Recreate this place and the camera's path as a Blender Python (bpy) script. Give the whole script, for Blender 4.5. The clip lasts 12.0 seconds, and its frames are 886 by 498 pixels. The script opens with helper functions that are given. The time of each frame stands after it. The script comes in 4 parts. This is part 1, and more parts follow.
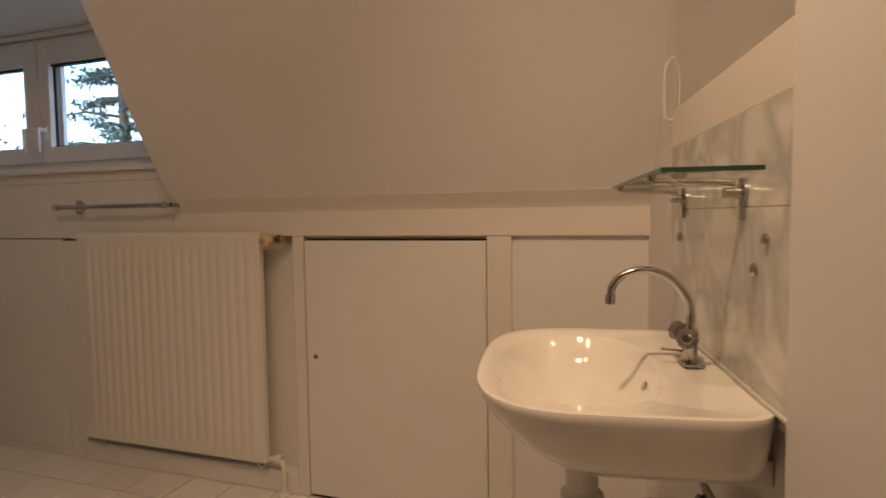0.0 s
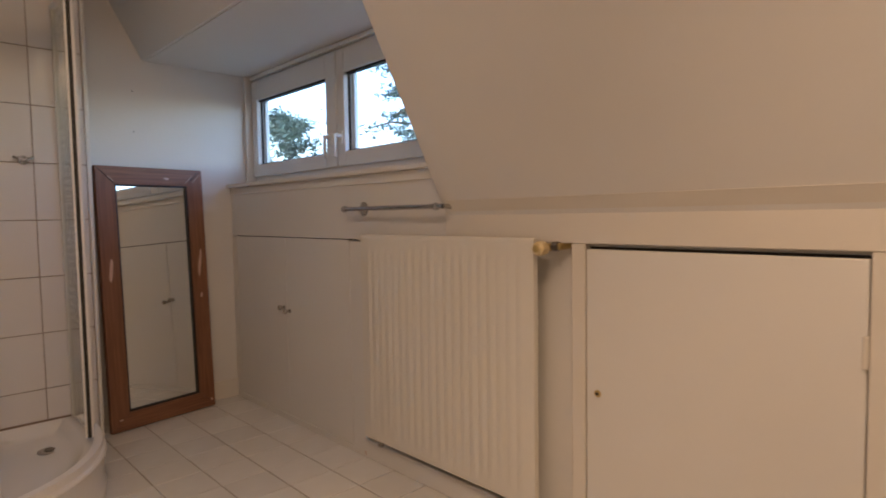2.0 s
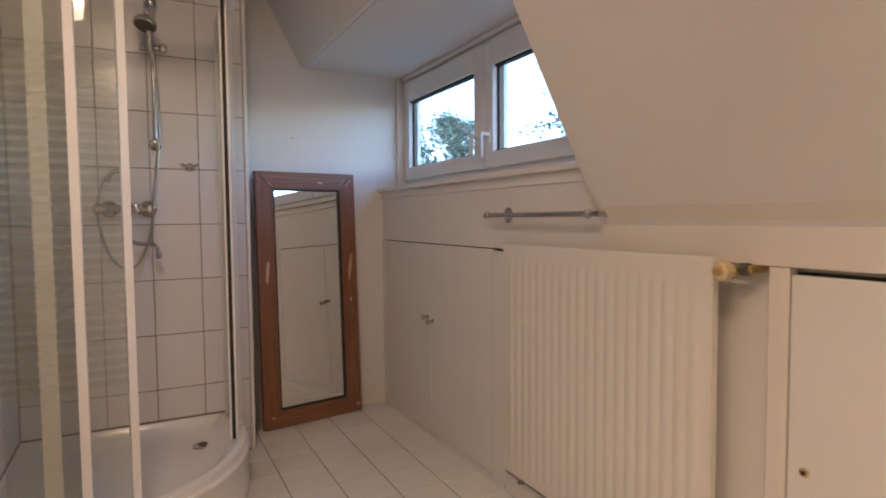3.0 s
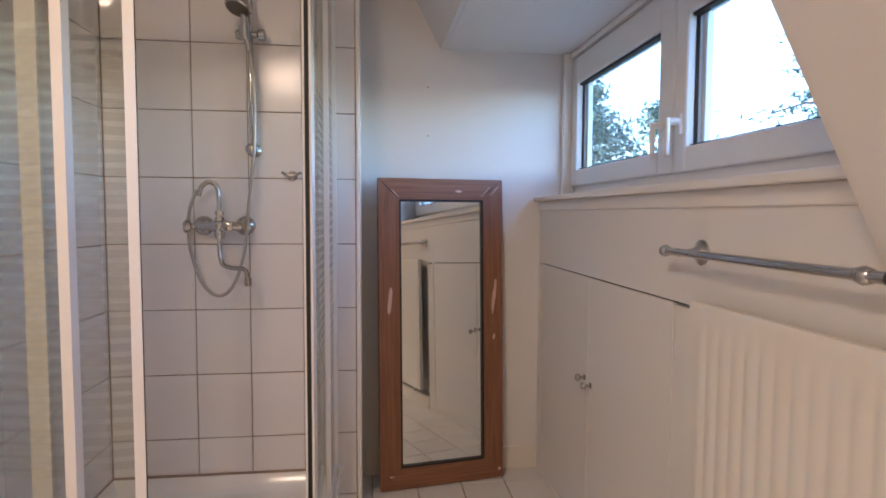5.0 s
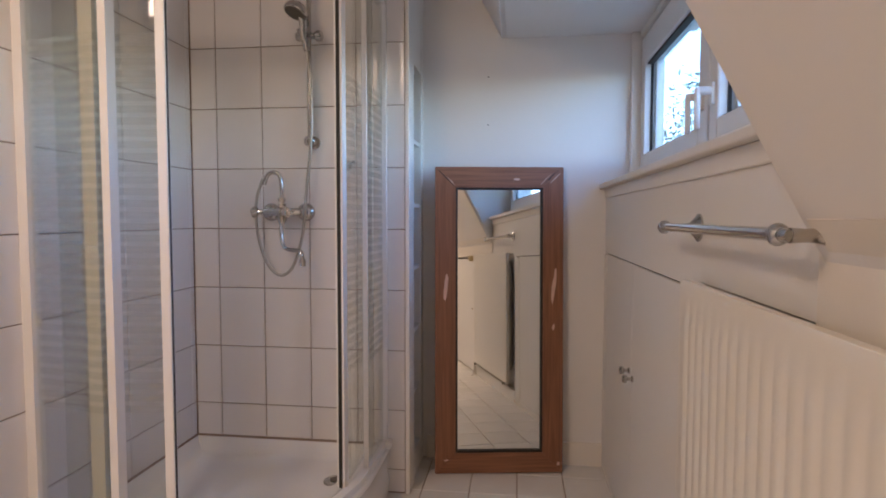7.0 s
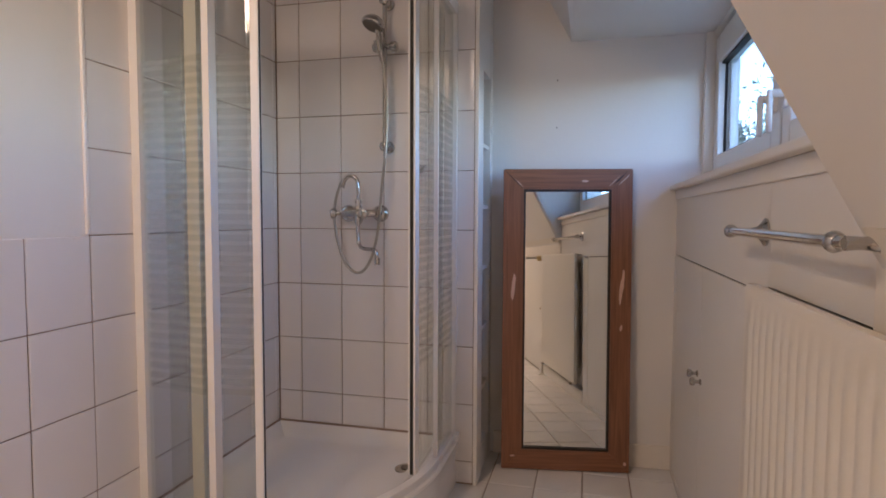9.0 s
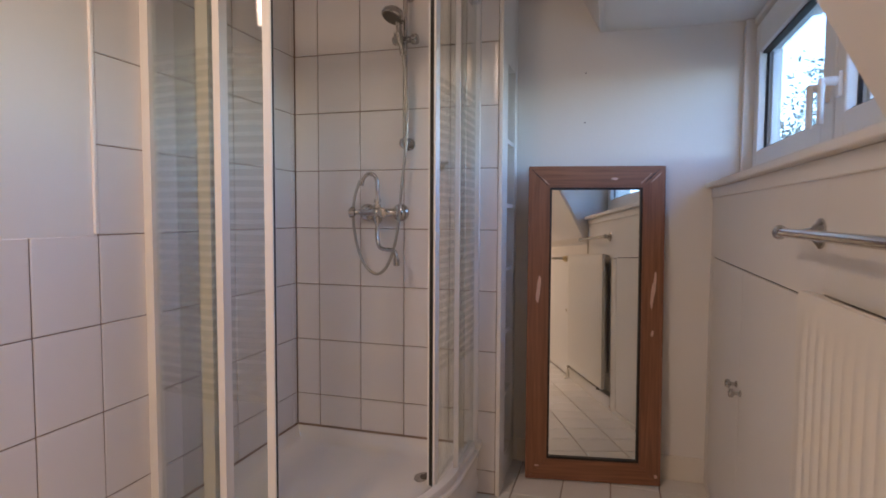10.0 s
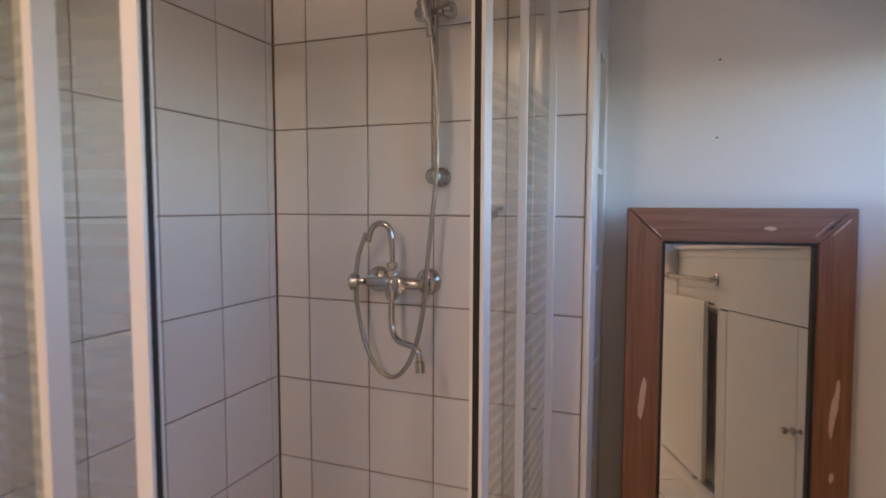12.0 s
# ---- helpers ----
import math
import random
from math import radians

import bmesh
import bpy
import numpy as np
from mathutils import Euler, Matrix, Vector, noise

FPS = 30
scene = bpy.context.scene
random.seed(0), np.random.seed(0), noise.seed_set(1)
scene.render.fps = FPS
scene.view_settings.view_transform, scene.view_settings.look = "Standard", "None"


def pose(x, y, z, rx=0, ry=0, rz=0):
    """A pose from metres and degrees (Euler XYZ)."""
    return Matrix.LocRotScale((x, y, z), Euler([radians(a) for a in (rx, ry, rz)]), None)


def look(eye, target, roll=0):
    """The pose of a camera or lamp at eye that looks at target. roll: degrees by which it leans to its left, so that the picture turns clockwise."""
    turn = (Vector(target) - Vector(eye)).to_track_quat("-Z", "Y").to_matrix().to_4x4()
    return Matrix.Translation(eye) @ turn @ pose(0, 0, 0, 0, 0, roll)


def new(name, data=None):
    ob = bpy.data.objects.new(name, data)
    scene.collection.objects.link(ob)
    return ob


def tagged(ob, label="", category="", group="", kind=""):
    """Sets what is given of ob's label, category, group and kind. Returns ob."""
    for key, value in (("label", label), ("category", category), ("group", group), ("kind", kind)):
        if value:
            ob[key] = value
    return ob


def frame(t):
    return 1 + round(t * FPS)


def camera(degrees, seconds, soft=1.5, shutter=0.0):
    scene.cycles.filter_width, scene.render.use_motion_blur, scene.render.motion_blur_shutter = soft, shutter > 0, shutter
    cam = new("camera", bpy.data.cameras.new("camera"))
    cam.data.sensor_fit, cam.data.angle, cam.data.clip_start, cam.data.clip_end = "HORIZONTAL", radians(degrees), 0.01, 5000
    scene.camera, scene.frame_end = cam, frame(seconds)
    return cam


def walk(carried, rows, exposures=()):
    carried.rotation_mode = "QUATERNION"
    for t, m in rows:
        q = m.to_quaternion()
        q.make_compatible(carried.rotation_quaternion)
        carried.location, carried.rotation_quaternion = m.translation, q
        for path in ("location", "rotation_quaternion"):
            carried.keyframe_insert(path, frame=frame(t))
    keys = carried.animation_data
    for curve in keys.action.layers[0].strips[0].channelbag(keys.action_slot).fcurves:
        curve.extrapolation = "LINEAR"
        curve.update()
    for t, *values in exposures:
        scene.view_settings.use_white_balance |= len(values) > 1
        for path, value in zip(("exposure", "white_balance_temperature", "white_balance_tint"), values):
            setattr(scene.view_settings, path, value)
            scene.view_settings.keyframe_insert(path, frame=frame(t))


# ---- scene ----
cam = camera(75.0, 12.0, soft=1.7, shutter=0.3)
SKY, LAMP = 0.110, 3.8
PATH = [
    (0, (0.554, 0.005, 1.077), (-0.102, 1.891, 0.958), -0.8),
    (0.5, (0.523, 0.129, 1.059), (-0.335, 1.931, 0.936), -0.9),
    (1, (0.466, 0.218, 1.052), (-0.618, 1.894, 0.937), -0.7),
    (1.5, (0.384, 0.277, 1.064), (-0.88, 1.823, 0.958), -0.5),
    (2, (0.309, 0.348, 1.097), (-1.128, 1.734, 0.98), -0.9),
    (2.5, (0.212, 0.471, 1.08), (-1.41, 1.637, 0.97), -0.4),
    (3, (0.135, 0.59, 1.122), (-1.637, 1.511, 1.014), -0.5),
    (3.5, (0.045, 0.73, 1.162), (-1.827, 1.426, 1.054), -0.2),
    (3.7, (-0.001, 0.794, 1.174), (-1.905, 1.397, 1.067), 0.0),
    (5.3, (-0.52, 1.174, 1.221), (-2.512, 1.312, 1.102), 0.2),
    (5.5, (-0.522, 1.239, 1.216), (-2.518, 1.289, 1.1), 0.2),
    (6, (-0.484, 1.353, 1.203), (-2.479, 1.278, 1.087), 0.2),
    (6.5, (-0.446, 1.441, 1.183), (-2.438, 1.308, 1.062), 0.1),
    (7, (-0.446, 1.482, 1.152), (-2.427, 1.227, 1.042), 0.1),
    (7.5, (-0.408, 1.48, 1.133), (-2.374, 1.13, 1.016), 0.1),
    (9.5, (-0.362, 1.5, 1.169), (-2.289, 0.978, 1.054), 0.3),
    (10, (-0.458, 1.484, 1.164), (-2.372, 0.914, 1.045), 0.3),
    (10.5, (-0.625, 1.43, 1.195), (-2.523, 0.808, 1.079), 0.3),
    (11, (-0.83, 1.298, 1.254), (-2.726, 0.673, 1.14), 0.4),
    (11.5, (-1.029, 1.213, 1.293), (-2.919, 0.571, 1.169), 0.3),
    (12, (-1.298, 1.215, 1.378), (-3.159, 0.499, 1.23), 0.2),
]
EXPOSURES = [(0.0, 2.55, 6100, 12), (2.5, 3.15, 5500, 13), (5.5, 3.72, 5050, 13), (7.5, 3.45, 5080, 14), (9.5, 3.38, 5120, 15), (12.0, 3.38, 5420, 16)]
walk(cam, [(t, look(eye, target, roll)) for t, eye, target, roll in PATH], EXPOSURES)

# ---------- world, lights ----------
world = bpy.data.worlds.new("world")
scene.world = world
world.use_nodes = True
wn, wl = world.node_tree.nodes, world.node_tree.links
sky = wn.new("ShaderNodeTexSky")
sky.sky_type = "NISHITA"
sky.sun_disc = False
sky.sun_elevation = radians(38)
sky.sun_rotation = radians(200)
sky.dust_density = 0.4
sky.ozone_density = 1.5
wn["Background"].inputs["Strength"].default_value = SKY
wl.new(sky.outputs[0], wn["Background"].inputs["Color"])
sun = new("sun", bpy.data.lights.new("sun", "SUN"))
sun.data.energy, sun.data.angle, sun.data.color = 0.8, radians(12), (1.0, 0.95, 0.88)
sun.matrix_world = look((-9, -25, 21), (0, 0, 0))
# ceiling bar with three warm spot heads
SPOTS = (((-0.42, 0.42, 2.335), (-2.2, 0.30, -0.3), 1.4, 130, 0.14), ((-0.05, 0.43, 2.335), (-0.9, 1.6, 0.0), 0.5, 165, 0.10), ((0.32, 0.44, 2.335), (0.50, 1.02, 0.55), 2.9, 105, 0.045))
for at, aim, share, cone, size in SPOTS:
    bulb = new("bulb_light", bpy.data.lights.new("bulb_light", "SPOT"))
    bulb.data.energy, bulb.data.color, bulb.data.shadow_soft_size = LAMP * share, (1.0, 0.645, 0.36), size
    bulb.data.spot_size, bulb.data.spot_blend = radians(cone), 1.0
    bulb.matrix_world = look(at, aim)


# ---------- materials ----------
def material(name, base, rough=0.5, metal=0.0, vary=0.06, scale=6.0, bump=0.1, fine=120.0, coat=0.0, random_tint=0.0, dirt=None):
    """Principled surface with broad blotches, fine grain and a light relief."""
    m = bpy.data.materials.new(name)
    m.use_nodes = True
    n, l = m.node_tree.nodes, m.node_tree.links
    p = n["Principled BSDF"]
    p.inputs["Roughness"].default_value = rough
    p.inputs["Metallic"].default_value = metal
    p.inputs["Coat Weight"].default_value = coat
    co = n.new("ShaderNodeTexCoord")
    big = n.new("ShaderNodeTexNoise")
    big.inputs["Scale"].default_value, big.inputs["Detail"].default_value = scale, 5
    l.new(co.outputs["Object"], big.inputs["Vector"])
    small = n.new("ShaderNodeTexNoise")
    small.inputs["Scale"].default_value, small.inputs["Detail"].default_value = fine, 3
    l.new(co.outputs["Object"], small.inputs["Vector"])
    mix = n.new("ShaderNodeMixRGB")
    mix.inputs[1].default_value = (*[c * (1 - vary) for c in base], 1)
    mix.inputs[2].default_value = (*[min(1, c * (1 + vary)) for c in base], 1)
    l.new(big.outputs[0], mix.inputs[0])
    out = mix.outputs[0]
    if dirt:
        spots = n.new("ShaderNodeTexNoise")
        spots.inputs["Scale"].default_value, spots.inputs["Detail"].default_value = scale * 3.1, 8
        l.new(co.outputs["Object"], spots.inputs["Vector"])
        ramp = n.new("ShaderNodeValToRGB")
        ramp.color_ramp.elements[0].position, ramp.color_ramp.elements[1].position = 0.62, 0.78
        ramp.color_ramp.elements[1].color = (0.6, 0.6, 0.6, 1)
        l.new(spots.outputs[0], ramp.inputs[0])
        mx = n.new("ShaderNodeMixRGB")
        l.new(ramp.outputs[0], mx.inputs[0])
        l.new(out, mx.inputs[1])
        mx.inputs[2].default_value = (*dirt, 1)
        out = mx.outputs[0]
    if random_tint:
        info = n.new("ShaderNodeObjectInfo")
        hsv = n.new("ShaderNodeHueSaturation")
        rng = n.new("ShaderNodeMapRange")
        rng.inputs["To Min"].default_value, rng.inputs["To Max"].default_value = 1 - random_tint, 1 + random_tint
        l.new(info.outputs["Random"], rng.inputs["Value"])
        l.new(rng.outputs[0], hsv.inputs["Value"])
        l.new(out, hsv.inputs["Color"])
        out = hsv.outputs[0]
    l.new(out, p.inputs["Base Color"])
    rr = n.new("ShaderNodeMapRange")
    rr.inputs["To Min"].default_value, rr.inputs["To Max"].default_value = max(0.02, rough * 0.82), min(1, rough * 1.18)
    l.new(big.outputs[0], rr.inputs["Value"])
    l.new(rr.outputs[0], p.inputs["Roughness"])
    if bump:
        add = n.new("ShaderNodeMath")
        add.operation = "ADD"
        l.new(big.outputs[0], add.inputs[0])
        l.new(small.outputs[0], add.inputs[1])
        b = n.new("ShaderNodeBump")
        b.inputs["Strength"].default_value, b.inputs["Distance"].default_value = bump, 0.004
        l.new(add.outputs[0], b.inputs["Height"])
        l.new(b.outputs[0], p.inputs["Normal"])
    return m


def wood_material(name, dark, light, axis, rough=0.45):
    m = material(name, light, rough, vary=0.1, scale=9, bump=0.15)
    n, l = m.node_tree.nodes, m.node_tree.links
    p = n["Principled BSDF"]
    co = n.new("ShaderNodeTexCoord")
    mp = n.new("ShaderNodeMapping")
    mp.inputs["Scale"].default_value = [3 if i == axis else 75 for i in range(3)]
    l.new(co.outputs["Object"], mp.inputs["Vector"])
    gr = n.new("ShaderNodeTexNoise")
    gr.inputs["Scale"].default_value, gr.inputs["Detail"].default_value, gr.inputs["Distortion"].default_value = 1.4, 6, 0.6
    l.new(mp.outputs[0], gr.inputs["Vector"])
    ramp = n.new("ShaderNodeValToRGB")
    ramp.color_ramp.elements[0].color, ramp.color_ramp.elements[1].color = (*dark, 1), (*light, 1)
    ramp.color_ramp.elements[0].position, ramp.color_ramp.elements[1].position = 0.3, 0.7
    l.new(gr.outputs[0], ramp.inputs[0])
    l.new(ramp.outputs[0], p.inputs["Base Color"])
    return m


def marble_material():
    m = material("grey_veined_marble", (0.7, 0.69, 0.66), 0.16, bump=0.0)
    n, l = m.node_tree.nodes, m.node_tree.links
    co = n.new("ShaderNodeTexCoord")
    mp = n.new("ShaderNodeMapping")
    mp.inputs["Rotation"].default_value = (0.3, 0.7, 0.2)
    l.new(co.outputs["Object"], mp.inputs["Vector"])
    v = n.new("ShaderNodeTexNoise")
    v.inputs["Scale"].default_value, v.inputs["Detail"].default_value, v.inputs["Distortion"].default_value = 6.5, 10, 0.7
    l.new(mp.outputs[0], v.inputs["Vector"])
    ramp = n.new("ShaderNodeValToRGB")
    e = ramp.color_ramp.elements
    e[0].position, e[0].color = 0.36, (0.74, 0.72, 0.66, 1)
    e[1].position, e[1].color = 0.64, (0.66, 0.65, 0.60, 1)
    k = e.new(0.5)
    k.color = (0.46, 0.46, 0.44, 1)
    l.new(v.outputs[0], ramp.inputs[0])
    l.new(ramp.outputs[0], n["Principled BSDF"].inputs["Base Color"])
    return m


def pane_material(name, tint, gloss_rough=0.02):
    """Thin pane: lets light straight through, with a Fresnel gloss."""
    m = bpy.data.materials.new(name)
    m.use_nodes = True
    n, l = m.node_tree.nodes, m.node_tree.links
    n.remove(n["Principled BSDF"])
    t, g, f, x = n.new("ShaderNodeBsdfTransparent"), n.new("ShaderNodeBsdfGlossy"), n.new("ShaderNodeLayerWeight"), n.new("ShaderNodeMixShader")
    pw, sc = n.new("ShaderNodeMath"), n.new("ShaderNodeMath")
    pw.operation, sc.operation = "POWER", "MULTIPLY_ADD"
    pw.inputs[1].default_value, sc.inputs[1].default_value, sc.inputs[2].default_value = 5.0, 0.9, 0.035
    t.inputs["Color"].default_value = (*tint, 1)
    g.inputs["Roughness"].default_value = gloss_rough
    f.inputs["Blend"].default_value = 0.5
    l.new(f.outputs["Facing"], pw.inputs[0]); l.new(pw.outputs[0], sc.inputs[0])
    l.new(sc.outputs[0], x.inputs[0]); l.new(t.outputs[0], x.inputs[1]); l.new(g.outputs[0], x.inputs[2])
    l.new(x.outputs[0], n["Material Output"].inputs["Surface"])
    return m


def etched_material():
    m = bpy.data.materials.new("etched_glass_band")
    m.use_nodes = True
    n, l = m.node_tree.nodes, m.node_tree.links
    n.remove(n["Principled BSDF"])
    t, d, x = n.new("ShaderNodeBsdfTransparent"), n.new("ShaderNodeBsdfTranslucent"), n.new("ShaderNodeMixShader")
    d2, y = n.new("ShaderNodeBsdfDiffuse"), n.new("ShaderNodeMixShader")
    d.inputs["Color"].default_value = d2.inputs["Color"].default_value = (0.74, 0.78, 0.68, 1)
    y.inputs[0].default_value = 0.5
    x.inputs[0].default_value = 0.15
    l.new(d.outputs[0], y.inputs[1]); l.new(d2.outputs[0], y.inputs[2])
    l.new(t.outputs[0], x.inputs[1]); l.new(y.outputs[0], x.inputs[2])
    l.new(x.outputs[0], n["Material Output"].inputs["Surface"])
    return m


WALL = material("white_wall_paint", (0.76, 0.735, 0.70), 0.62, vary=0.035, scale=2.2, bump=0.12, fine=60)
WALL2 = material("white_woodwork_paint", (0.77, 0.745, 0.70), 0.42, vary=0.03, scale=3.0, bump=0.10, fine=35)
CREAM = material("cream_trim_paint", (0.76, 0.71, 0.63), 0.42, vary=0.04, scale=4.0, bump=0.10, fine=40)
RADWHITE = material("radiator_enamel", (0.78, 0.745, 0.67), 0.32, vary=0.02, bump=0.04)
TILE = material("white_glazed_wall_tile", (0.78, 0.75, 0.73), 0.2, vary=0.02, scale=3, bump=0.05, fine=9, random_tint=0.018)
FTILE = material("white_glazed_floor_tile", (0.76, 0.74, 0.71), 0.24, vary=0.06, scale=9, bump=0.06, fine=20, random_tint=0.05)
GROUT = material("grey_brown_grout", (0.30, 0.225, 0.18), 0.9, vary=0.25, scale=14, bump=0.2)
FGROUT = material("pale_brown_floor_grout", (0.36, 0.30, 0.255), 0.9, vary=0.3, scale=9, bump=0.2)
PVC = material("white_window_plastic", (0.80, 0.80, 0.79), 0.3, vary=0.015, bump=0.03)
ALU = material("white_lacquered_aluminium", (0.82, 0.80, 0.77), 0.42, vary=0.02, bump=0.03)
ACRYL = material("white_acrylic_tray", (0.82, 0.80, 0.77), 0.18, vary=0.015, bump=0.02)
CERAMIC = material("white_glazed_ceramic", (0.88, 0.85, 0.79), 0.07, vary=0.01, bump=0.0, coat=0.5)
CHROME = material("chrome", (0.52, 0.51, 0.50), 0.14, metal=1.0, vary=0.05, bump=0.02)
DULLCHROME = material("dull_worn_chrome", (0.5, 0.49, 0.47), 0.26, metal=1.0, vary=0.15, scale=30, bump=0.05)
AGED = material("yellowed_plastic", (0.70, 0.56, 0.30), 0.4, vary=0.12, scale=30, bump=0.05)
BRASS = material("worn_brass", (0.62, 0.47, 0.2), 0.35, metal=0.8, vary=0.2, scale=40, bump=0.1)
# Also colours the sheet, strip and disc that draw shaded gaps.
DARK = material("black_rubber_and_gap_shade", (0.018, 0.017, 0.016), 0.6, bump=0.0)
HOSE = material("grey_metal_hose", (0.42, 0.40, 0.36), 0.32, metal=0.85, vary=0.1, bump=0.1)
WOODV = wood_material("red_brown_wood_upright", (0.175, 0.074, 0.036), (0.275, 0.124, 0.060), 2)
WOODH = wood_material("red_brown_wood_rail", (0.175, 0.074, 0.036), (0.275, 0.124, 0.060), 0)
CHIP = material("bare_pale_wood", (0.62, 0.42, 0.31), 0.7, vary=0.15, scale=40, bump=0.2)
MARBLE = marble_material()
MIRROR = material("mirror_silver", (0.82, 0.83, 0.81), 0.015, metal=1.0, vary=0.01, bump=0.0)
GLASS = pane_material("clear_pane", (0.97, 0.98, 0.98))
SHOWERGLASS = pane_material("shower_pane", (0.945, 0.955, 0.935))
GREENEDGE = material("green_glass_edge", (0.025, 0.075, 0.05), 0.1, vary=0.1, bump=0.0)
ETCH = etched_material()
SEAL = material("pale_grey_seal", (0.62, 0.61, 0.56), 0.4, bump=0.0)
CRYSTAL = material("clear_plastic_knob", (0.16, 0.14, 0.15), 0.08, vary=0.1, bump=0.0)
PIPE = material("dark_waste_pipe", (0.10, 0.085, 0.07), 0.4, vary=0.3, bump=0.1)
LEAF = material("dark_green_leaves", (0.11, 0.15, 0.10), 0.6, vary=0.4, scale=3, bump=0.0)
NEEDLE = material("conifer_needles", (0.08, 0.11, 0.085), 0.6, vary=0.4, scale=3, bump=0.0)
BARK = material("brown_bark", (0.10, 0.07, 0.05), 0.9, vary=0.3, scale=8, bump=0.4)
GRASS = material("dull_grass", (0.10, 0.115, 0.08), 0.9, vary=0.3, scale=0.4, bump=0.3, fine=12)
FLOORBOARD = material("hall_floor", (0.30, 0.22, 0.15), 0.5, vary=0.15, bump=0.1)


# ---------- mesh helpers ----------
def flush(bm, material_, name):
    me = bpy.data.meshes.new(name)
    bmesh.ops.recalc_face_normals(bm, faces=bm.faces)
    bm.to_mesh(me)
    bm.free()
    me.materials.append(material_)
    return me


def part(name, bm, material_, parent=None, label="", smooth=False):
    me = flush(bm, material_, name)
    if smooth:
        me.shade_smooth()
        me.set_sharp_from_angle(angle=radians(40))
    ob = new(name, me)
    ob.parent = parent
    if label:
        ob["label"] = label
    return ob


def thing(name, m, label, category, group="", kind=""):
    ob = new(name)
    ob.empty_display_size = 0.1
    ob.matrix_world = m
    return tagged(ob, label, category, group, kind)


def box(x0, x1, y0, y1, z0, z1, bevel=0.0, seg=2, bm=None):
    b = bmesh.new() if bm is None else bm
    v = bmesh.ops.create_cube(b, size=1.0)["verts"]
    for q in v:
        q.co = Vector(((x0 + x1) / 2 + q.co.x * (x1 - x0), (y0 + y1) / 2 + q.co.y * (y1 - y0), (z0 + z1) / 2 + q.co.z * (z1 - z0)))
    if bevel:
        es = {e for q in v for e in q.link_edges}
        bmesh.ops.bevel(b, geom=list(es), offset=bevel, segments=seg, affect="EDGES", profile=0.5)
    return b


def prism(poly, axis, a, b_, bm=None):
    """A polygon given in the two axes other than `axis`, drawn out from a to b_."""
    b = bmesh.new() if bm is None else bm

    def at(u, v, w):
        return {"x": (w, u, v), "y": (u, w, v), "z": (u, v, w)}[axis]
    lo = [b.verts.new(at(u, v, a)) for u, v in poly]
    hi = [b.verts.new(at(u, v, b_)) for u, v in poly]
    b.faces.new(lo)
    b.faces.new(hi[::-1])
    for i in range(len(poly)):
        j = (i + 1) % len(poly)
        b.faces.new((lo[i], lo[j], hi[j], hi[i]))
    return b


def tube(points, r, sides=12, bm=None, closed_ends=True, radii=None):
    """A round tube along points."""
    b = bmesh.new() if bm is None else bm
    pts = [Vector(p) for p in points]
    rings = []
    up = Vector((0.13, 0.37, 0.92))
    for i, p in enumerate(pts):
        d = (pts[min(i + 1, len(pts) - 1)] - pts[max(i - 1, 0)]).normalized()
        a = d.cross(up)
        if a.length < 1e-3:
            a = d.cross(Vector((1, 0, 0)))
        a.normalize()
        c = d.cross(a).normalized()
        up = a.cross(d)
        rad = radii[i] if radii else r
        rings.append([b.verts.new(p + rad * (math.cos(2 * math.pi * k / sides) * a + math.sin(2 * math.pi * k / sides) * c)) for k in range(sides)])
    for q, w in zip(rings, rings[1:]):
        for k in range(sides):
            b.faces.new((q[k], q[(k + 1) % sides], w[(k + 1) % sides], w[k]))
    if closed_ends:
        b.faces.new(rings[0])
        b.faces.new(rings[-1][::-1])
    return b


def lathe(profile, origin, direction, sides=20, bm=None):
    """Turns (distance along, radius) pairs about an axis."""
    d = Vector(direction).normalized()
    o = Vector(origin)
    b = bmesh.new() if bm is None else bm
    a = d.orthogonal().normalized()
    c = d.cross(a)
    rings = [[b.verts.new(o + d * h + max(r, 1e-4) * (math.cos(2 * math.pi * k / sides) * a + math.sin(2 * math.pi * k / sides) * c)) for k in range(sides)] for h, r in profile]
    for q, w in zip(rings, rings[1:]):
        for k in range(sides):
            b.faces.new((q[k], q[(k + 1) % sides], w[(k + 1) % sides], w[k]))
    b.faces.new(rings[0])
    b.faces.new(rings[-1][::-1])
    return b


def smooth_path(points, steps=8):
    """Catmull-Rom through points."""
    p = [Vector(q) for q in points]
    p = [p[0] * 2 - p[1]] + p + [p[-1] * 2 - p[-2]]
    out = []
    for i in range(1, len(p) - 2):
        for k in range(steps):
            t = k / steps
            out.append(0.5 * (2 * p[i] + (p[i + 1] - p[i - 1]) * t + (2 * p[i - 1] - 5 * p[i] + 4 * p[i + 1] - p[i + 2]) * t * t + (3 * p[i] - p[i - 1] - 3 * p[i + 1] + p[i + 2]) * t ** 3))
    out.append(p[-2])
    return out


def structure(name, bm, material_, label, category):
    return tagged(part(name, bm, material_), label, category, kind="structure")


# ---------- plan ----------
KNEE, LEFT, BACK, FAR = 1.878, 0.112, -2.752, -3.135
DORMER, CEIL, DCEIL = -1.236, 2.45, 1.965
TAN = 1.86
RIM = 1.085


def slope_y(z):
    return KNEE - (z - RIM) / TAN


# ---------- setting ----------
structure("floor", box(FAR - 0.15, 1.0, -0.02, 2.0, -0.12, -0.006), FGROUT, "grey-brown grout bed under white floor tiles", "floor")
structure("floor_hall", box(-1.2, 1.4, -1.5, -0.02, -0.12, -0.001), FLOORBOARD, "plain brown hall floor outside the doorway", "floor")
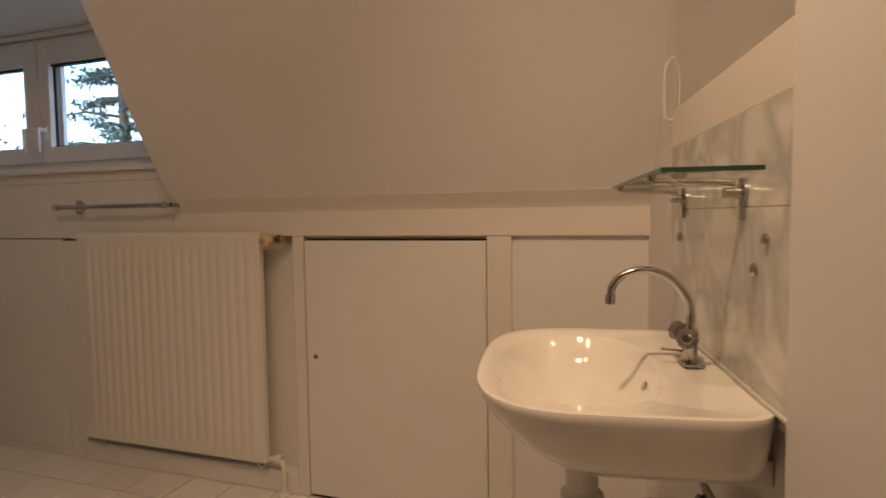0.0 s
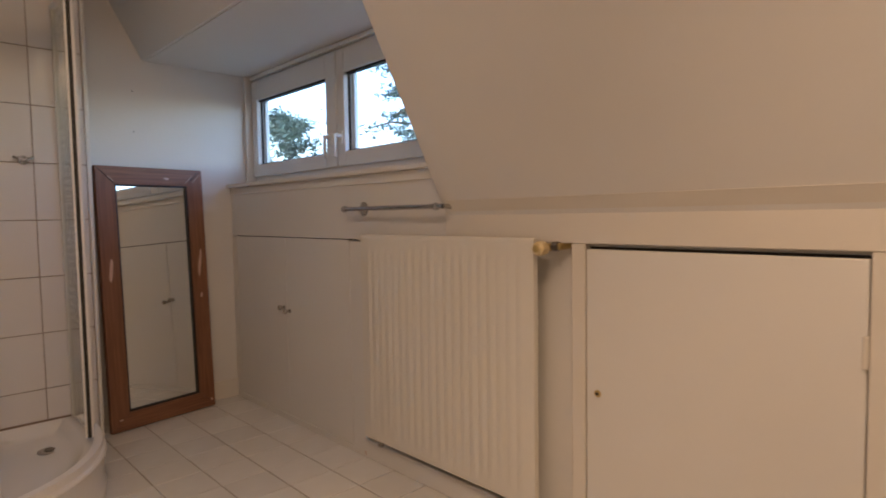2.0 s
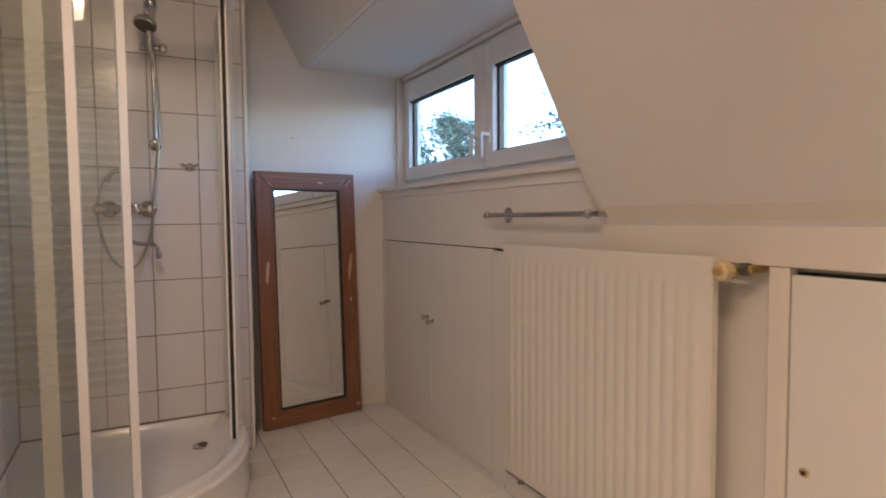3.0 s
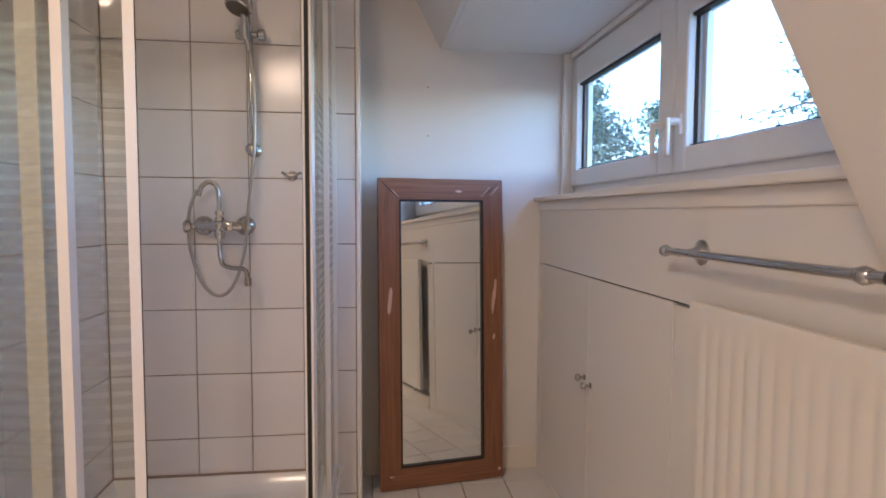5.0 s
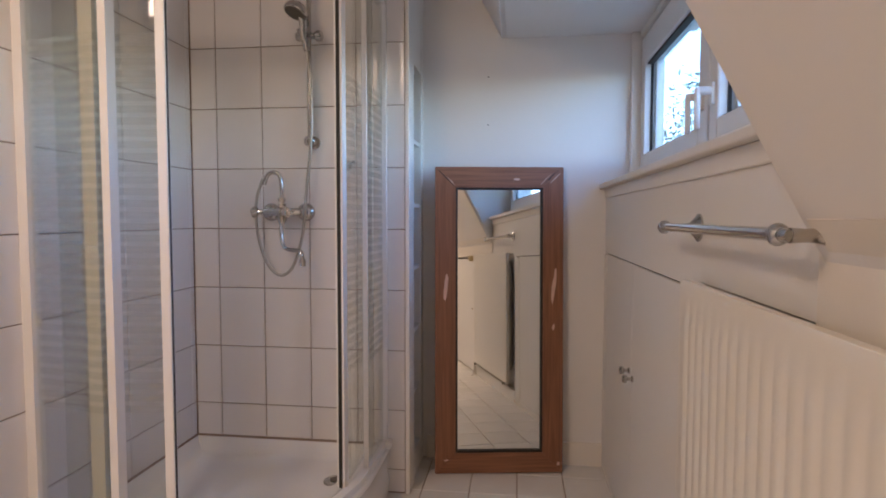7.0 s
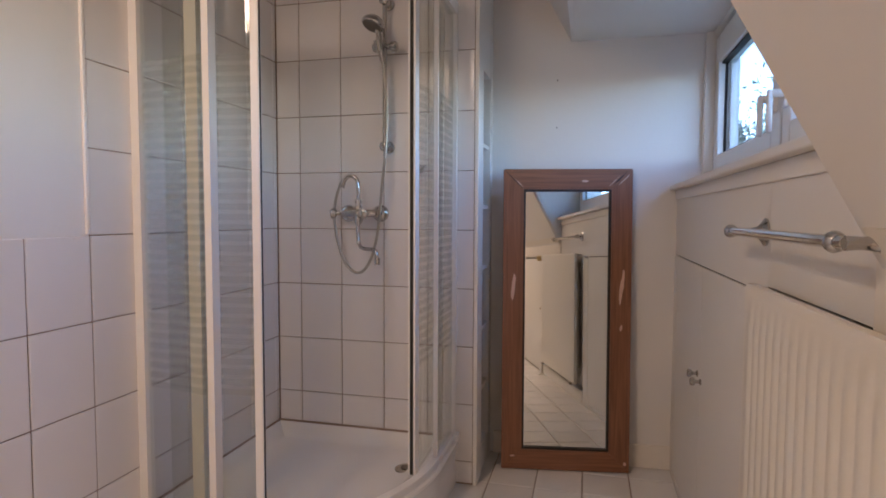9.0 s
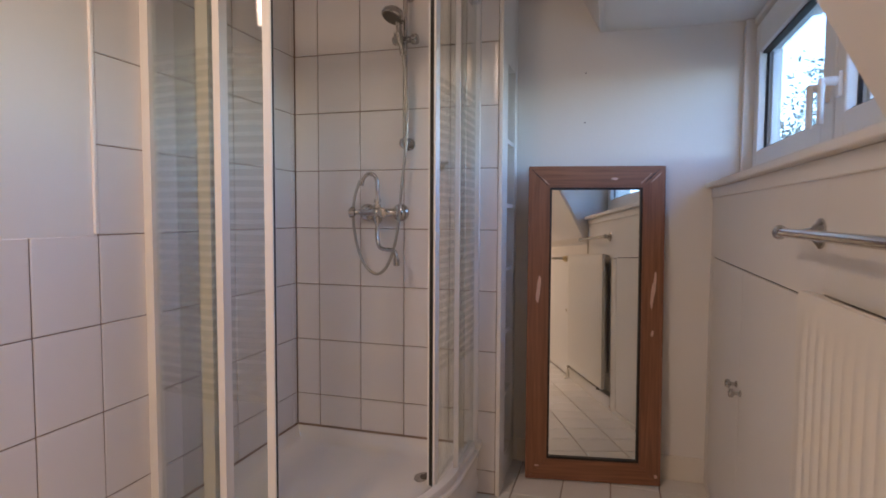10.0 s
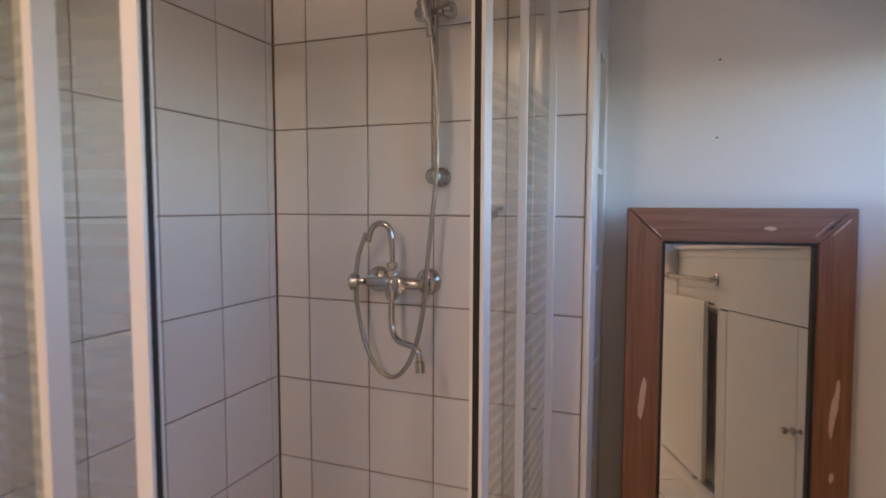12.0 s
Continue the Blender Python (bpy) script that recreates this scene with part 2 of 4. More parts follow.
# wall with the mirror
structure("wall_west", box(FAR - 0.15, FAR, -0.05, 2.03, 0, 2.6), WALL, "white painted plaster wall behind the leaning mirror", "wall")
# wall of the shower and shelf niche between it and the west wall
wall_back = structure("wall_shower_back", box(BACK - 0.10, BACK - 0.006, -0.05, 1.030, 0, 2.6), GROUT, "partition behind the shower, tiled white", "wall")
structure("wall_left", box(FAR, -0.30, -0.05, LEFT - 0.008, 0, 2.6), WALL, "long white plaster wall, tiled below and in the shower", "wall")
structure("wall_left_over_door", box(-0.30, 0.93, -0.05, LEFT - 0.008, 2.08, 2.6), WALL, "white plaster above the doorway", "wall")
structure("wall_hall", prism([(-1.2, -1.5), (1.4, -1.5), (1.4, -0.05), (1.5, -0.05), (1.5, -1.6), (-1.3, -1.6), (-1.3, -0.05), (-1.2, -0.05)], "z", 0, 2.6), WALL, "plain white hall walls", "wall")
structure("wall_hall_side", box(0.93, 1.4, -0.05, LEFT - 0.008, 0, 2.6), WALL, "white plaster beside the doorway", "wall")
structure("ceiling_hall", box(-1.3, 1.5, -1.6, -0.05, 2.6, 2.7), WALL, "plain white hall ceiling", "ceiling")
structure("ceiling", box(FAR, 1.3, -0.05, slope_y(CEIL) + 0.08, CEIL, CEIL + 0.1), WALL, "flat white plaster ceiling", "ceiling")
# the roof slope, cut away by the dormer
sl = prism([(KNEE + 0.05, RIM - 0.05 * TAN), (KNEE, RIM), (slope_y(CEIL), CEIL), (slope_y(CEIL) + 0.14, CEIL)], "x", DORMER, 1.2)
structure("ceiling_slope", sl, WALL, "white plastered attic slope above the low wall", "ceiling")
sl = prism([(slope_y(DCEIL), DCEIL), (slope_y(CEIL), CEIL), (slope_y(CEIL) + 0.14, CEIL), (slope_y(DCEIL) + 0.08, DCEIL + 0.02)], "x", FAR, DORMER)
structure("ceiling_slope_over_dormer", sl, WALL, "white plastered slope above the dormer", "ceiling")
structure("ceiling_dormer", box(FAR, DORMER, slope_y(DCEIL) + 0.02, 2.25, DCEIL, DCEIL + 0.1), WALL, "flat white dormer ceiling", "ceiling")
structure("wall_dormer_cheek", prism([(KNEE + 0.05, RIM - 0.05), (2.2, RIM - 0.05), (2.2, 2.1), (slope_y(2.1) + 0.12, 2.1)], "x", DORMER - 0.002, DORMER + 0.1), WALL, "white plastered dormer cheek", "wall")
# knee wall
structure("wall_knee_under_window", box(FAR, -1.752, KNEE + 0.001, 2.10, 0.995, 1.275), WALL2, "white painted panel under the window ledge", "wall")
structure("wall_knee_over_radiator", box(-1.7515, DORMER, KNEE + 0.001, 2.10, 1.012, 1.275), WALL2, "white painted panel above the radiator recess", "wall")
structure("wall_behind_radiator", box(-1.90, -0.70, KNEE + 0.045, 2.10, 0, 1.02), WALL2, "white recessed wall behind the radiator", "wall")
structure("wall_cupboard_carcass", box(FAR, -1.90, KNEE + 0.022, 2.10, 0, 0.985), WALL2, "white cupboard carcass in the low wall", "wall")
structure("wall_behind_panel", box(-0.70, 0.75, KNEE + 0.030, 2.10, 0, 1.2), WALL2, "white backing of the low wall", "wall")
structure("trim_rail", box(DORMER - 0.02, 0.575, KNEE - 0.006, KNEE + 0.040, 1.004, 1.112, 0.003), CREAM, "cream painted rail above the low doors", "trim")
structure("trim_slope_foot", prism([(KNEE - 0.012, 1.108), (KNEE + 0.03, 1.108), (KNEE + 0.03, 1.16), (slope_y(1.15) - 0.006, 1.15)], "x", DORMER + 0.02, 0.57), CREAM, "cream cove along the foot of the slope", "trim")
structure("trim_panel_seam", box(-1.798, DORMER - 0.02, KNEE + 0.014, KNEE + 0.04, 0.96, 1.0, 0.002), WALL2, "white recessed rail behind the radiator", "trim")
structure("trim_stile_radiator", box(-0.70, -0.652, KNEE - 0.004, KNEE + 0.04, 0, 1.003, 0.003), CREAM, "cream painted stile beside the low door", "trim")
structure("trim_stile_hinge", box(0.058, 0.142, KNEE - 0.004, KNEE + 0.04, 0, 1.003, 0.003), CREAM, "cream painted stile with hinges", "trim")
structure("trim_stile_cupboard", box(-1.898, -1.80, KNEE - 0.001, KNEE + 0.045, 0, 0.985, 0.002), WALL2, "white stile between cupboard and radiator", "trim")
structure("baseboard_radiator", box(-1.80, -0.70, KNEE - 0.006, KNEE + 0.045, 0, 0.088, 0.006), WALL2, "white plinth under the radiator", "baseboard")
structure("baseboard_cupboard", box(-3.08, -1.80, KNEE - 0.002, KNEE + 0.02, 0, 0.028, 0.002), WALL2, "white plinth under the cupboard", "baseboard")
structure("baseboard_west", box(FAR, FAR + 0.012, 1.06, KNEE, 0, 0.11, 0.004), CREAM, "low cream skirting below the mirror wall", "baseboard")
edge = prism([(KNEE + 0.004, RIM + 0.004), (slope_y(DCEIL) + 0.002, DCEIL + 0.02), (slope_y(DCEIL) + 0.06, DCEIL + 0.02), (KNEE + 0.06, RIM + 0.02)], "x", DORMER - 0.022, DORMER - 0.0005)
bmesh.ops.bevel(edge, geom=edge.edges[:], offset=0.005, segments=3, affect="EDGES")
structure("trim_slope_edge", edge, WALL, "white rounded board along the slanting dormer edge", "trim")
structure("trim_corner_cupboard", box(FAR, -3.083, KNEE - 0.001, KNEE + 0.03, 0, 0.985), WALL2, "white corner post beside the cupboard", "trim")

# skewed wall with the wash basin: local x runs from the knee wall, the room lies at local y < 0
RIGHT = pose(0.572, KNEE, 0, 0, 0, -80.8)
w = structure("wall_east", box(-0.3, 2.2, 0.0, 0.12, 0, 2.6), WALL, "white plaster wall behind the wash basin", "wall")
w.matrix_world = RIGHT
w = structure("wall_pier", box(1.104, 2.05, -0.035, -0.001, 0, 2.6, 0.012, 3), WALL, "white painted pier beside the doorway", "wall")
w.matrix_world = RIGHT


# ---------- window ----------
def window():
    win = thing("window_1", pose(0, 0, 0), "white plastic double casement window with clear panes", "window", kind="structure")
    x0, x1, z0, z1 = -3.112, DORMER, 1.345, 1.94
    f0, f1 = 2.035, 2.10            # fixed frame
    s0, s1 = 2.015, 2.085           # sashes, proud of the frame
    for nm, b in (("frame_bottom", box(x0, x1, f0, f1, z0 - 0.042, z0 + 0.012, 0.003)), ("frame_top", box(x0, x1, f0, f1, z1 - 0.02, DCEIL - 0.001, 0.003)),
                  ("frame_side", box(x0 - 0.02, x0 + 0.012, f0, f1, z0 - 0.04, DCEIL - 0.001, 0.003)), ("frame_side", box(x1 - 0.04, x1, f0, f1, z0 - 0.04, DCEIL - 0.001, 0.003)),
                  ("frame_mullion", box(-2.215, -2.145, f0 + 0.01, f1, z0, z1, 0.003))):
        part(nm, b, PVC, win)
    for a, c, wa, wc in ((x0 + 0.010, -2.1835, 0.064, 0.094), (-2.1765, x1 - 0.035, 0.066, 0.066)):
        zb, zt = z0 + 0.079, z1 - 0.128
        sash = part("sash", box(a, a + wa, s0, s1, z0 + 0.004, z1 - 0.012, 0.007, 3), PVC, win)
        part("sash_stile", box(c - wc, c, s0, s1, z0 + 0.004, z1 - 0.012, 0.007, 3), PVC, sash)
        part("sash_rail", box(a + wa - 0.001, c - wc + 0.001, s0 + 0.0005, s1, z0 + 0.004, zb, 0.006), PVC, sash)
        part("sash_rail", box(a + wa - 0.001, c - wc + 0.001, s0 + 0.0005, s1, zt, z1 - 0.012, 0.006), PVC, sash)
        g = bmesh.new()
        box(a + wa - 0.002, a + wa + 0.005, s0 + 0.027, s0 + 0.0365, zb, zt, bm=g)
        box(c - wc - 0.005, c - wc + 0.002, s0 + 0.027, s0 + 0.0365, zb, zt, bm=g)
        box(a + wa + 0.006, c - wc - 0.006, s0 + 0.012, s0 + 0.0365, zt - 0.009, zt + 0.002, bm=g)
        box(a + wa + 0.006, c - wc - 0.006, s0 + 0.014, s0 + 0.0365, zb - 0.002, zb + 0.005, bm=g)
        part("gasket", g, DARK, sash, "black rubber glazing gasket")
        part("glazing_bead", box(a + wa + 0.006, a + wa + 0.030, s0 + 0.043, s0 + 0.065, zb, zt, 0.003), PVC, sash)
        pane = part("pane", box(a + wa - 0.003, c - wc + 0.003, s0 + 0.037, s0 + 0.041, zb - 0.003, zt + 0.003), GLASS, sash, "clear window glass")
        pane.visible_shadow = False
    for hx in (-2.228, -2.138):
        hb = part("handle", box(hx - 0.014, hx + 0.014, s0 - 0.010, s0 + 0.001, 1.462, 1.525, 0.004), PVC, win, "lever window handle")
        neck = lathe([(0, 0.012), (0.030, 0.011), (0.036, 0.006)], (hx, s0 - 0.008, 1.502), (0, -1, 0), 14)
        part("neck", neck, PVC, hb, smooth=True)
        h = box(hx - 0.0095, hx + 0.0095, s0 - 0.050, s0 - 0.036, 1.395, 1.512, 0.005, 3)
        part("lever", h, PVC, hb, smooth=True)
    return win


window()
structure("window_sill", box(FAR + 0.002, DORMER - 0.024, 1.846, 2.05, 1.280, 1.302, 0.005, 3), WALL2, "white painted wooden window ledge", "window sill")
structure("trim_ledge", box(FAR + 0.005, DORMER - 0.03, KNEE - 0.006, KNEE + 0.002, 1.238, 1.280, 0.004), WALL2, "white batten under the window ledge", "trim")
structure("trim_reveal", box(FAR + 0.002, -3.105, 1.975, 2.034, 1.3025, DCEIL - 0.002, 0.005), WALL2, "white batten beside the window", "trim")
structure("trim_reveal_top", box(-3.105, DORMER - 0.003, 2.008, 2.034, DCEIL - 0.026, DCEIL - 0.002, 0.004), WALL2, "white batten above the window", "trim")
structure("wall_over_window", box(FAR - 0.1, DORMER + 0.1, 2.101, 2.2, DCEIL - 0.01, 2.6), WALL, "outer dormer face above the window", "wall")
structure("wall_under_window_outside", box(FAR - 0.1, DORMER + 0.1, 2.101, 2.2, 0.0, 1.31), WALL, "outer dormer face under the window", "wall")
structure("wall_window_side", box(FAR - 0.1, FAR + 0.002, 2.031, 2.12, 1.3, 2.0), WALL, "plaster beside the window", "wall")


# ---------- radiator ----------
def radiator():
    x0, x1, y0, y1, z0, z1 = -1.745, -0.815, 1.822, 1.868, 0.118, 1.018
    rad = thing("radiator", pose((x0 + x1) / 2, y1, 0), "white ribbed steel panel radiator hung under the window", "radiator")
    inv = Vector(rad.location)
    # front sheet with pressed vertical ribs
    b = bmesh.new()
    n = 20
    pitch = (x1 - x0 - 0.06) / n
    prof = [(x0, 0.0)]
    for i in range(n):
        a = x0 + 0.03 + i * pitch
        prof += [(a + 0.10 * pitch, 0.0), (a + 0.25 * pitch, -0.0032), (a + 0.75 * pitch, -0.0032), (a + 0.90 * pitch, 0.0)]
    prof.append((x1, 0.0))
    rows = []
    for z, k, d in ((z0, 0, 0.012), (z0 + 0.012, 0, 0), (z0 + 0.045, 0, 0), (z0 + 0.075, 1, 0), (z1 - 0.085, 1, 0), (z1 - 0.055, 0, 0), (z1 - 0.020, 0, 0), (z1 - 0.006, 0, 0.0005), (z1 - 0.001, 0, 0.003), (z1, 0, 0.008)):
        rows.append([b.verts.new(Vector((x, y0 + 0.01 + k * dy + d, z)) - inv) for x, dy in prof])
    for q, w_ in zip(rows, rows[1:]):
        for i in range(len(prof) - 1):
            b.faces.new((q[i], q[i + 1], w_[i + 1], w_[i]))
    part("front_panel", b, RADWHITE, rad, smooth=True)

    def rbox(*a, **k):
        bb = box(*a, **k)
        bmesh.ops.translate(bb, verts=bb.verts, vec=-inv)
        return bb
    part("body", rbox(x0 + 0.004, x1 - 0.004, y0 + 0.022, y0 + 0.034, z0 + 0.004, z1 - 0.004), RADWHITE, rad)
    part("side_panel", rbox(x0, x0 + 0.004, y0 + 0.012, y1 - 0.013, z0 + 0.01, z1 - 0.003, 0.0015), RADWHITE, rad)
    part("side_panel", rbox(x1 - 0.004, x1, y0 + 0.012, y1 - 0.013, z0 + 0.01, z1 - 0.003, 0.0015), RADWHITE, rad)
    part("top_cover", rbox(x0 + 0.002, x1 - 0.002, y0 + 0.013, y1 - 0.014, z1 - 0.006, z1 + 0.001, 0.002), RADWHITE, rad)
    for x in (x0 + 0.16, x1 - 0.16):
        part("bracket", rbox(x, x + 0.03, y0 + 0.03, 1.925, 0.2, 0.95, 0.002), RADWHITE, rad)
    for x in (x0 + 0.10, x1 - 0.03):
        p = lathe([(0, 0.012), (0.006, 0.012), (0.008, 0.009), (0.02, 0.009)], Vector((x, y0 + 0.03, z0 - 0.008)) - inv, (0, -1, 0), 12)
        part("drain_plug", p, DULLCHROME, rad, "dull metal plug", True)
    v = part("valve", lathe([(0, 0.012), (0.01, 0.02), (0.02, 0.023), (0.045, 0.023), (0.05, 0.018), (0.052, 0.018)], Vector((x1 + 0.035, 1.855, 0.988)) - inv, (0, -1, 0), 8), AGED, rad, "yellowed plastic valve knob", True)
    part("valve_tail", tube([Vector(q) - inv for q in ((x1 - 0.005, 1.862, 0.99), (x1 + 0.035, 1.862, 0.99), (x1 + 0.075, 1.862, 0.992), (x1 + 0.078, 1.93, 0.996))], 0.012), BRASS, v, "dark brass pipe fitting", True)
    part("valve_cap", lathe([(0, 0.010), (0.004, 0.011), (0.006, 0.004)], Vector((x1 + 0.035, 1.803, 0.988)) - inv, (0, -1, 0), 12), BRASS, v, smooth=True)
    part("valve_nut", lathe([(0, 0.016), (0.022, 0.016)], Vector((x1 + 0.055, 1.862, 0.992)) - inv, (1, 0, 0.1), 6), PIPE, v)
    lo = part("return_pipe", tube([Vector(q) - inv for q in smooth_path([(x1 - 0.01, 1.86, 0.135), (x1 + 0.03, 1.86, 0.135), (x1 + 0.055, 1.86, 0.12), (x1 + 0.06, 1.858, 0.06), (x1 + 0.06, 1.858, 0.0)], 5)], 0.010), RADWHITE, rad, "white painted pipe", True)
    part("union_nut", lathe([(0, 0.018), (0.03, 0.018)], Vector((x1 + 0.02, 1.86, 0.135)) - inv, (1, 0, 0), 8), RADWHITE, lo)
    part("floor_collar", lathe([(0, 0.026), (0.008, 0.024), (0.012, 0.012)], Vector((x1 + 0.06, 1.855, 0.0)) - inv, (0, 0, 1), 16), RADWHITE, lo, smooth=True)
    return rad


radiator()


# ---------- towel rail ----------
def towel_rail():
    y, z, xa, xb = 1.822, 1.130, -1.846, -1.255
    t = thing("towel_rail", pose(xa, KNEE, z), "chrome towel rail screwed under the window ledge", "towel rail")
    o = Vector((xa, KNEE, z))
    part("bar", tube([Vector((xa + 0.0, y, z)) - o, Vector((xb + 0.04, y, z)) - o], 0.0095, 16), CHROME, t, smooth=True)
    for x in (xa + 0.0, xb):
        part("end_knob", lathe([(0, 0.006), (0.004, 0.012), (0.016, 0.0155), (0.028, 0.012), (0.032, 0.006)], Vector((x - 0.016, y, z)) - o, (1, 0, 0), 18), CHROME, t, smooth=True)
    for x in (xa + 0.07, xb + 0.042):
        a = part("bracket", lathe([(0, 0.031), (0.004, 0.031), (0.008, 0.024), (0.02, 0.011), (0.04, 0.0085), (0.06, 0.010)], Vector((x, KNEE, z)) - o, (0, -1, 0), 20), CHROME, t, smooth=True)
    return t


towel_rail()


# ---------- low door, cupboard doors ----------
def paint_chip(x, z, w_, h, seed):
    rnd = random.Random(seed)
    pts = [(x + w_ * (0.7 + 0.4 * rnd.random()) * math.cos(k * 0.5236), z + h * (0.7 + 0.4 * rnd.random()) * math.sin(k * 0.5236)) for k in range(12)]
    structure("trim_paint_chip", prism(pts, "y", KNEE - 0.0052, KNEE - 0.003), CHIP, "bare chipped spot in the white plinth paint", "paint chip")


paint_chip(-1.79, 0.022, 0.016, 0.014, 1)
paint_chip(-0.93, 0.020, 0.018, 0.013, 2)
paint_chip(-0.88, 0.045, 0.008, 0.010, 3)


def low_door():
    d = thing("door_1", pose(-0.648, KNEE, 0), "flat white painted low door, closed, with small keyhole", "door", kind="structure")
    part("leaf", box(-0.0005, 0.7025, -0.001, 0.022, 0.012, 0.987, 0.003), WALL2, d)
    # The shade in the gap round the leaf is a black sheet.
    part("gap", box(0.0, 0.703, 0.0225, 0.028, 0.004, 0.994), DARK, d, "black sheet drawing the shade in the gap round the door")
    k = part("keyhole_plate", lathe([(0, 0.011), (0.002, 0.011), (0.0035, 0.008)], (0.038, -0.001, 0.549), (0, -1, 0), 16), BRASS, d, "dark brass keyhole ring", True)
    # Black disc painted in for the shade inside the keyhole.
    part("keyhole", lathe([(0, 0.0055), (0.0009, 0.0055)], (0.038, -0.0045, 0.549), (0, -1, 0), 12), DARK, k)
    for z in (0.20, 0.745):
        part("hinge", lathe([(0, 0.004), (0.002, 0.006), (0.072, 0.006), (0.074, 0.004)], (0.700, -0.006, z), (0, 0, 1), 10), CREAM, d, "painted-over butt hinge", True)
    return d


low_door()
structure("trim_panel", box(0.142, 0.60, KNEE + 0.012, KNEE + 0.03, 0.0, 1.003), WALL, "smooth recessed white panel behind the basin", "panel")


def cupboard():
    c = thing("cupboard", pose(-2.49, KNEE, 0), "white built-in cupboard with two flat doors", "cupboard")
    for s in (-1, 1):
        xa, xb = (-0.588, -0.0015) if s < 0 else (0.0015, 0.588)
        d = part("door", box(xa, xb, 0.0, 0.02, 0.03, 0.9898, 0.002), WALL2, c)
        k = part("knob", lathe([(0, 0.011), (0.004, 0.011), (0.006, 0.006), (0.018, 0.006), (0.022, 0.013), (0.030, 0.0145), (0.035, 0.011), (0.036, 0.004)], (s * 0.03, 0, 0.607 - 0.007 * s), (0, -1, 0), 16), DULLCHROME, d, "small worn metal knob", True)
    # Shade over the doors, built as a thin black strip.
    part("gap", box(-0.588, 0.588, 0.006, 0.021, 0.9900, 0.9945), DARK, c, "black strip drawing the shade above the doors")
    return c


cupboard()


# ---------- leaning mirror ----------
def leaning_mirror():
    w_, h, d, f = 0.575, 1.372, 0.032, 0.092
    m = pose(-3.022, 1.405, 0.004, 0, 0, 90 + 9.1) @ pose(0, 0, 0, -2.3, 0, 0)
    t = thing("mirror", m, "tall mirror in a scuffed red-brown wooden frame leaning on the wall", "mirror")
    # local: x across, z up, -y is the front
    a = w_ / 2

    for nm, pts, mat in (("frame_side", [(-a, 0), (-a + f, f), (-a + f, h - f), (-a, h)], WOODV), ("frame_side", [(a, 0), (a - f, f), (a - f, h - f), (a, h)], WOODV),
                         ("frame_bottom", [(-a, 0), (a, 0), (a - f, f), (-a + f, f)], WOODH), ("frame_top", [(-a, h), (a, h), (a - f, h - f), (-a + f, h - f)], WOODH)):
        b = prism(pts, "y", -d, 0.0)
        bmesh.ops.bevel(b, geom=[e for e in b.edges], offset=0.0025, segments=2, affect="EDGES")
        part(nm, b, mat, t)
    lin = bmesh.new()
    for q in ((-a + f - 0.002, -a + f + 0.009, f, h - f), (a - f - 0.009, a - f + 0.002, f, h - f)):
        box(q[0], q[1], -d + 0.004, -0.012, q[2], q[3], 0.001, 1, lin)
    for q in ((f - 0.002, f + 0.009), (h - f - 0.009, h - f + 0.002)):
        box(-a + f + 0.009, a - f - 0.009, -d + 0.004, -0.012, q[0], q[1], 0.001, 1, lin)
    part("liner", lin, DARK, t, "black inner lip")
    part("mirror_glass", box(-a + f - 0.004, a - f + 0.004, -0.016, -0.010, f - 0.004, h - f + 0.004), MIRROR, t, "clear mirror glass")
    part("backing", box(-a + 0.02, a - 0.02, -0.0095, -0.002, 0.02, h - 0.02), CHIP, t)
    rnd = random.Random(4)
    # bare patches where the finish has flaked
    for cx, cz, hw, hh in ((-a + 0.048, 0.835, 0.009, 0.066), (a - 0.043, 0.84, 0.009, 0.078), (a - 0.045, 0.655, 0.006, 0.015), (a - 0.21, h - 0.055, 0.016, 0.006),
                           (a - 0.02, 0.04, 0.008, 0.008), (-a + 0.05, 0.06, 0.012, 0.005)):
        n = 18
        pts = []
        for k in range(n):
            r = 0.75 + 0.35 * rnd.random()
            pts.append((cx + hw * r * math.cos(2 * math.pi * k / n) + 0.12 * hh * math.sin(2 * math.pi * k / n) * (hw < hh), cz + hh * r * math.sin(2 * math.pi * k / n)))
        part("worn_patch", prism(pts, "y", -d - 0.0006, -d + 0.001), CHIP, t, "pale bare wood patch")
    # split and chipped mitre joints at the upper corners
    for sx, off, lo, hi, wd, mat, lbl in ((1, 0.006, 0.018, 0.080, 0.0022, DARK, "dark open mitre crack"), (1, -0.006, 0.022, 0.066, 0.0022, CHIP, "pale splintered edge"), (1, 0.013, 0.046, 0.090, 0.0016, CHIP, "pale splintered edge"),
                                          (-1, 0.0, 0.004, 0.088, 0.0012, DARK, "fine mitre joint"), (-1, 0.004, 0.05, 0.086, 0.0012, CHIP, "pale splintered edge")):
        pts = []
        for k in range(9):
            u = lo + (hi - lo) * k / 8
            pts.append((u, wd * (0.4 + 0.9 * rnd.random()) * math.sin(math.pi * (k + 0.5) / 9)))
        ring_ = [(u + off + v, u - off - v) for u, v in pts] + [(u + off - v, u - off + v) for u, v in reversed(pts)]
        part("mitre_wear", prism([(sx * (a - p), h - q) for p, q in ring_], "y", -d - 0.0008, -d + 0.001), mat, t, lbl)
    return t


leaning_mirror()


def wall_nail(z):
    n = thing("nail", pose(FAR, 1.345, z, 0, 90, 0), "small dark nail in the white wall", "nail", group="nails in the mirror wall")
    part("shank", lathe([(-0.01, 0.0016), (0.008, 0.0016)], (0, 0, 0), (0, 0, 1), 8), PIPE, n)
    part("head", lathe([(0.008, 0.003), (0.010, 0.003)], (0, 0, 0), (0, 0, 1), 10), PIPE, n)


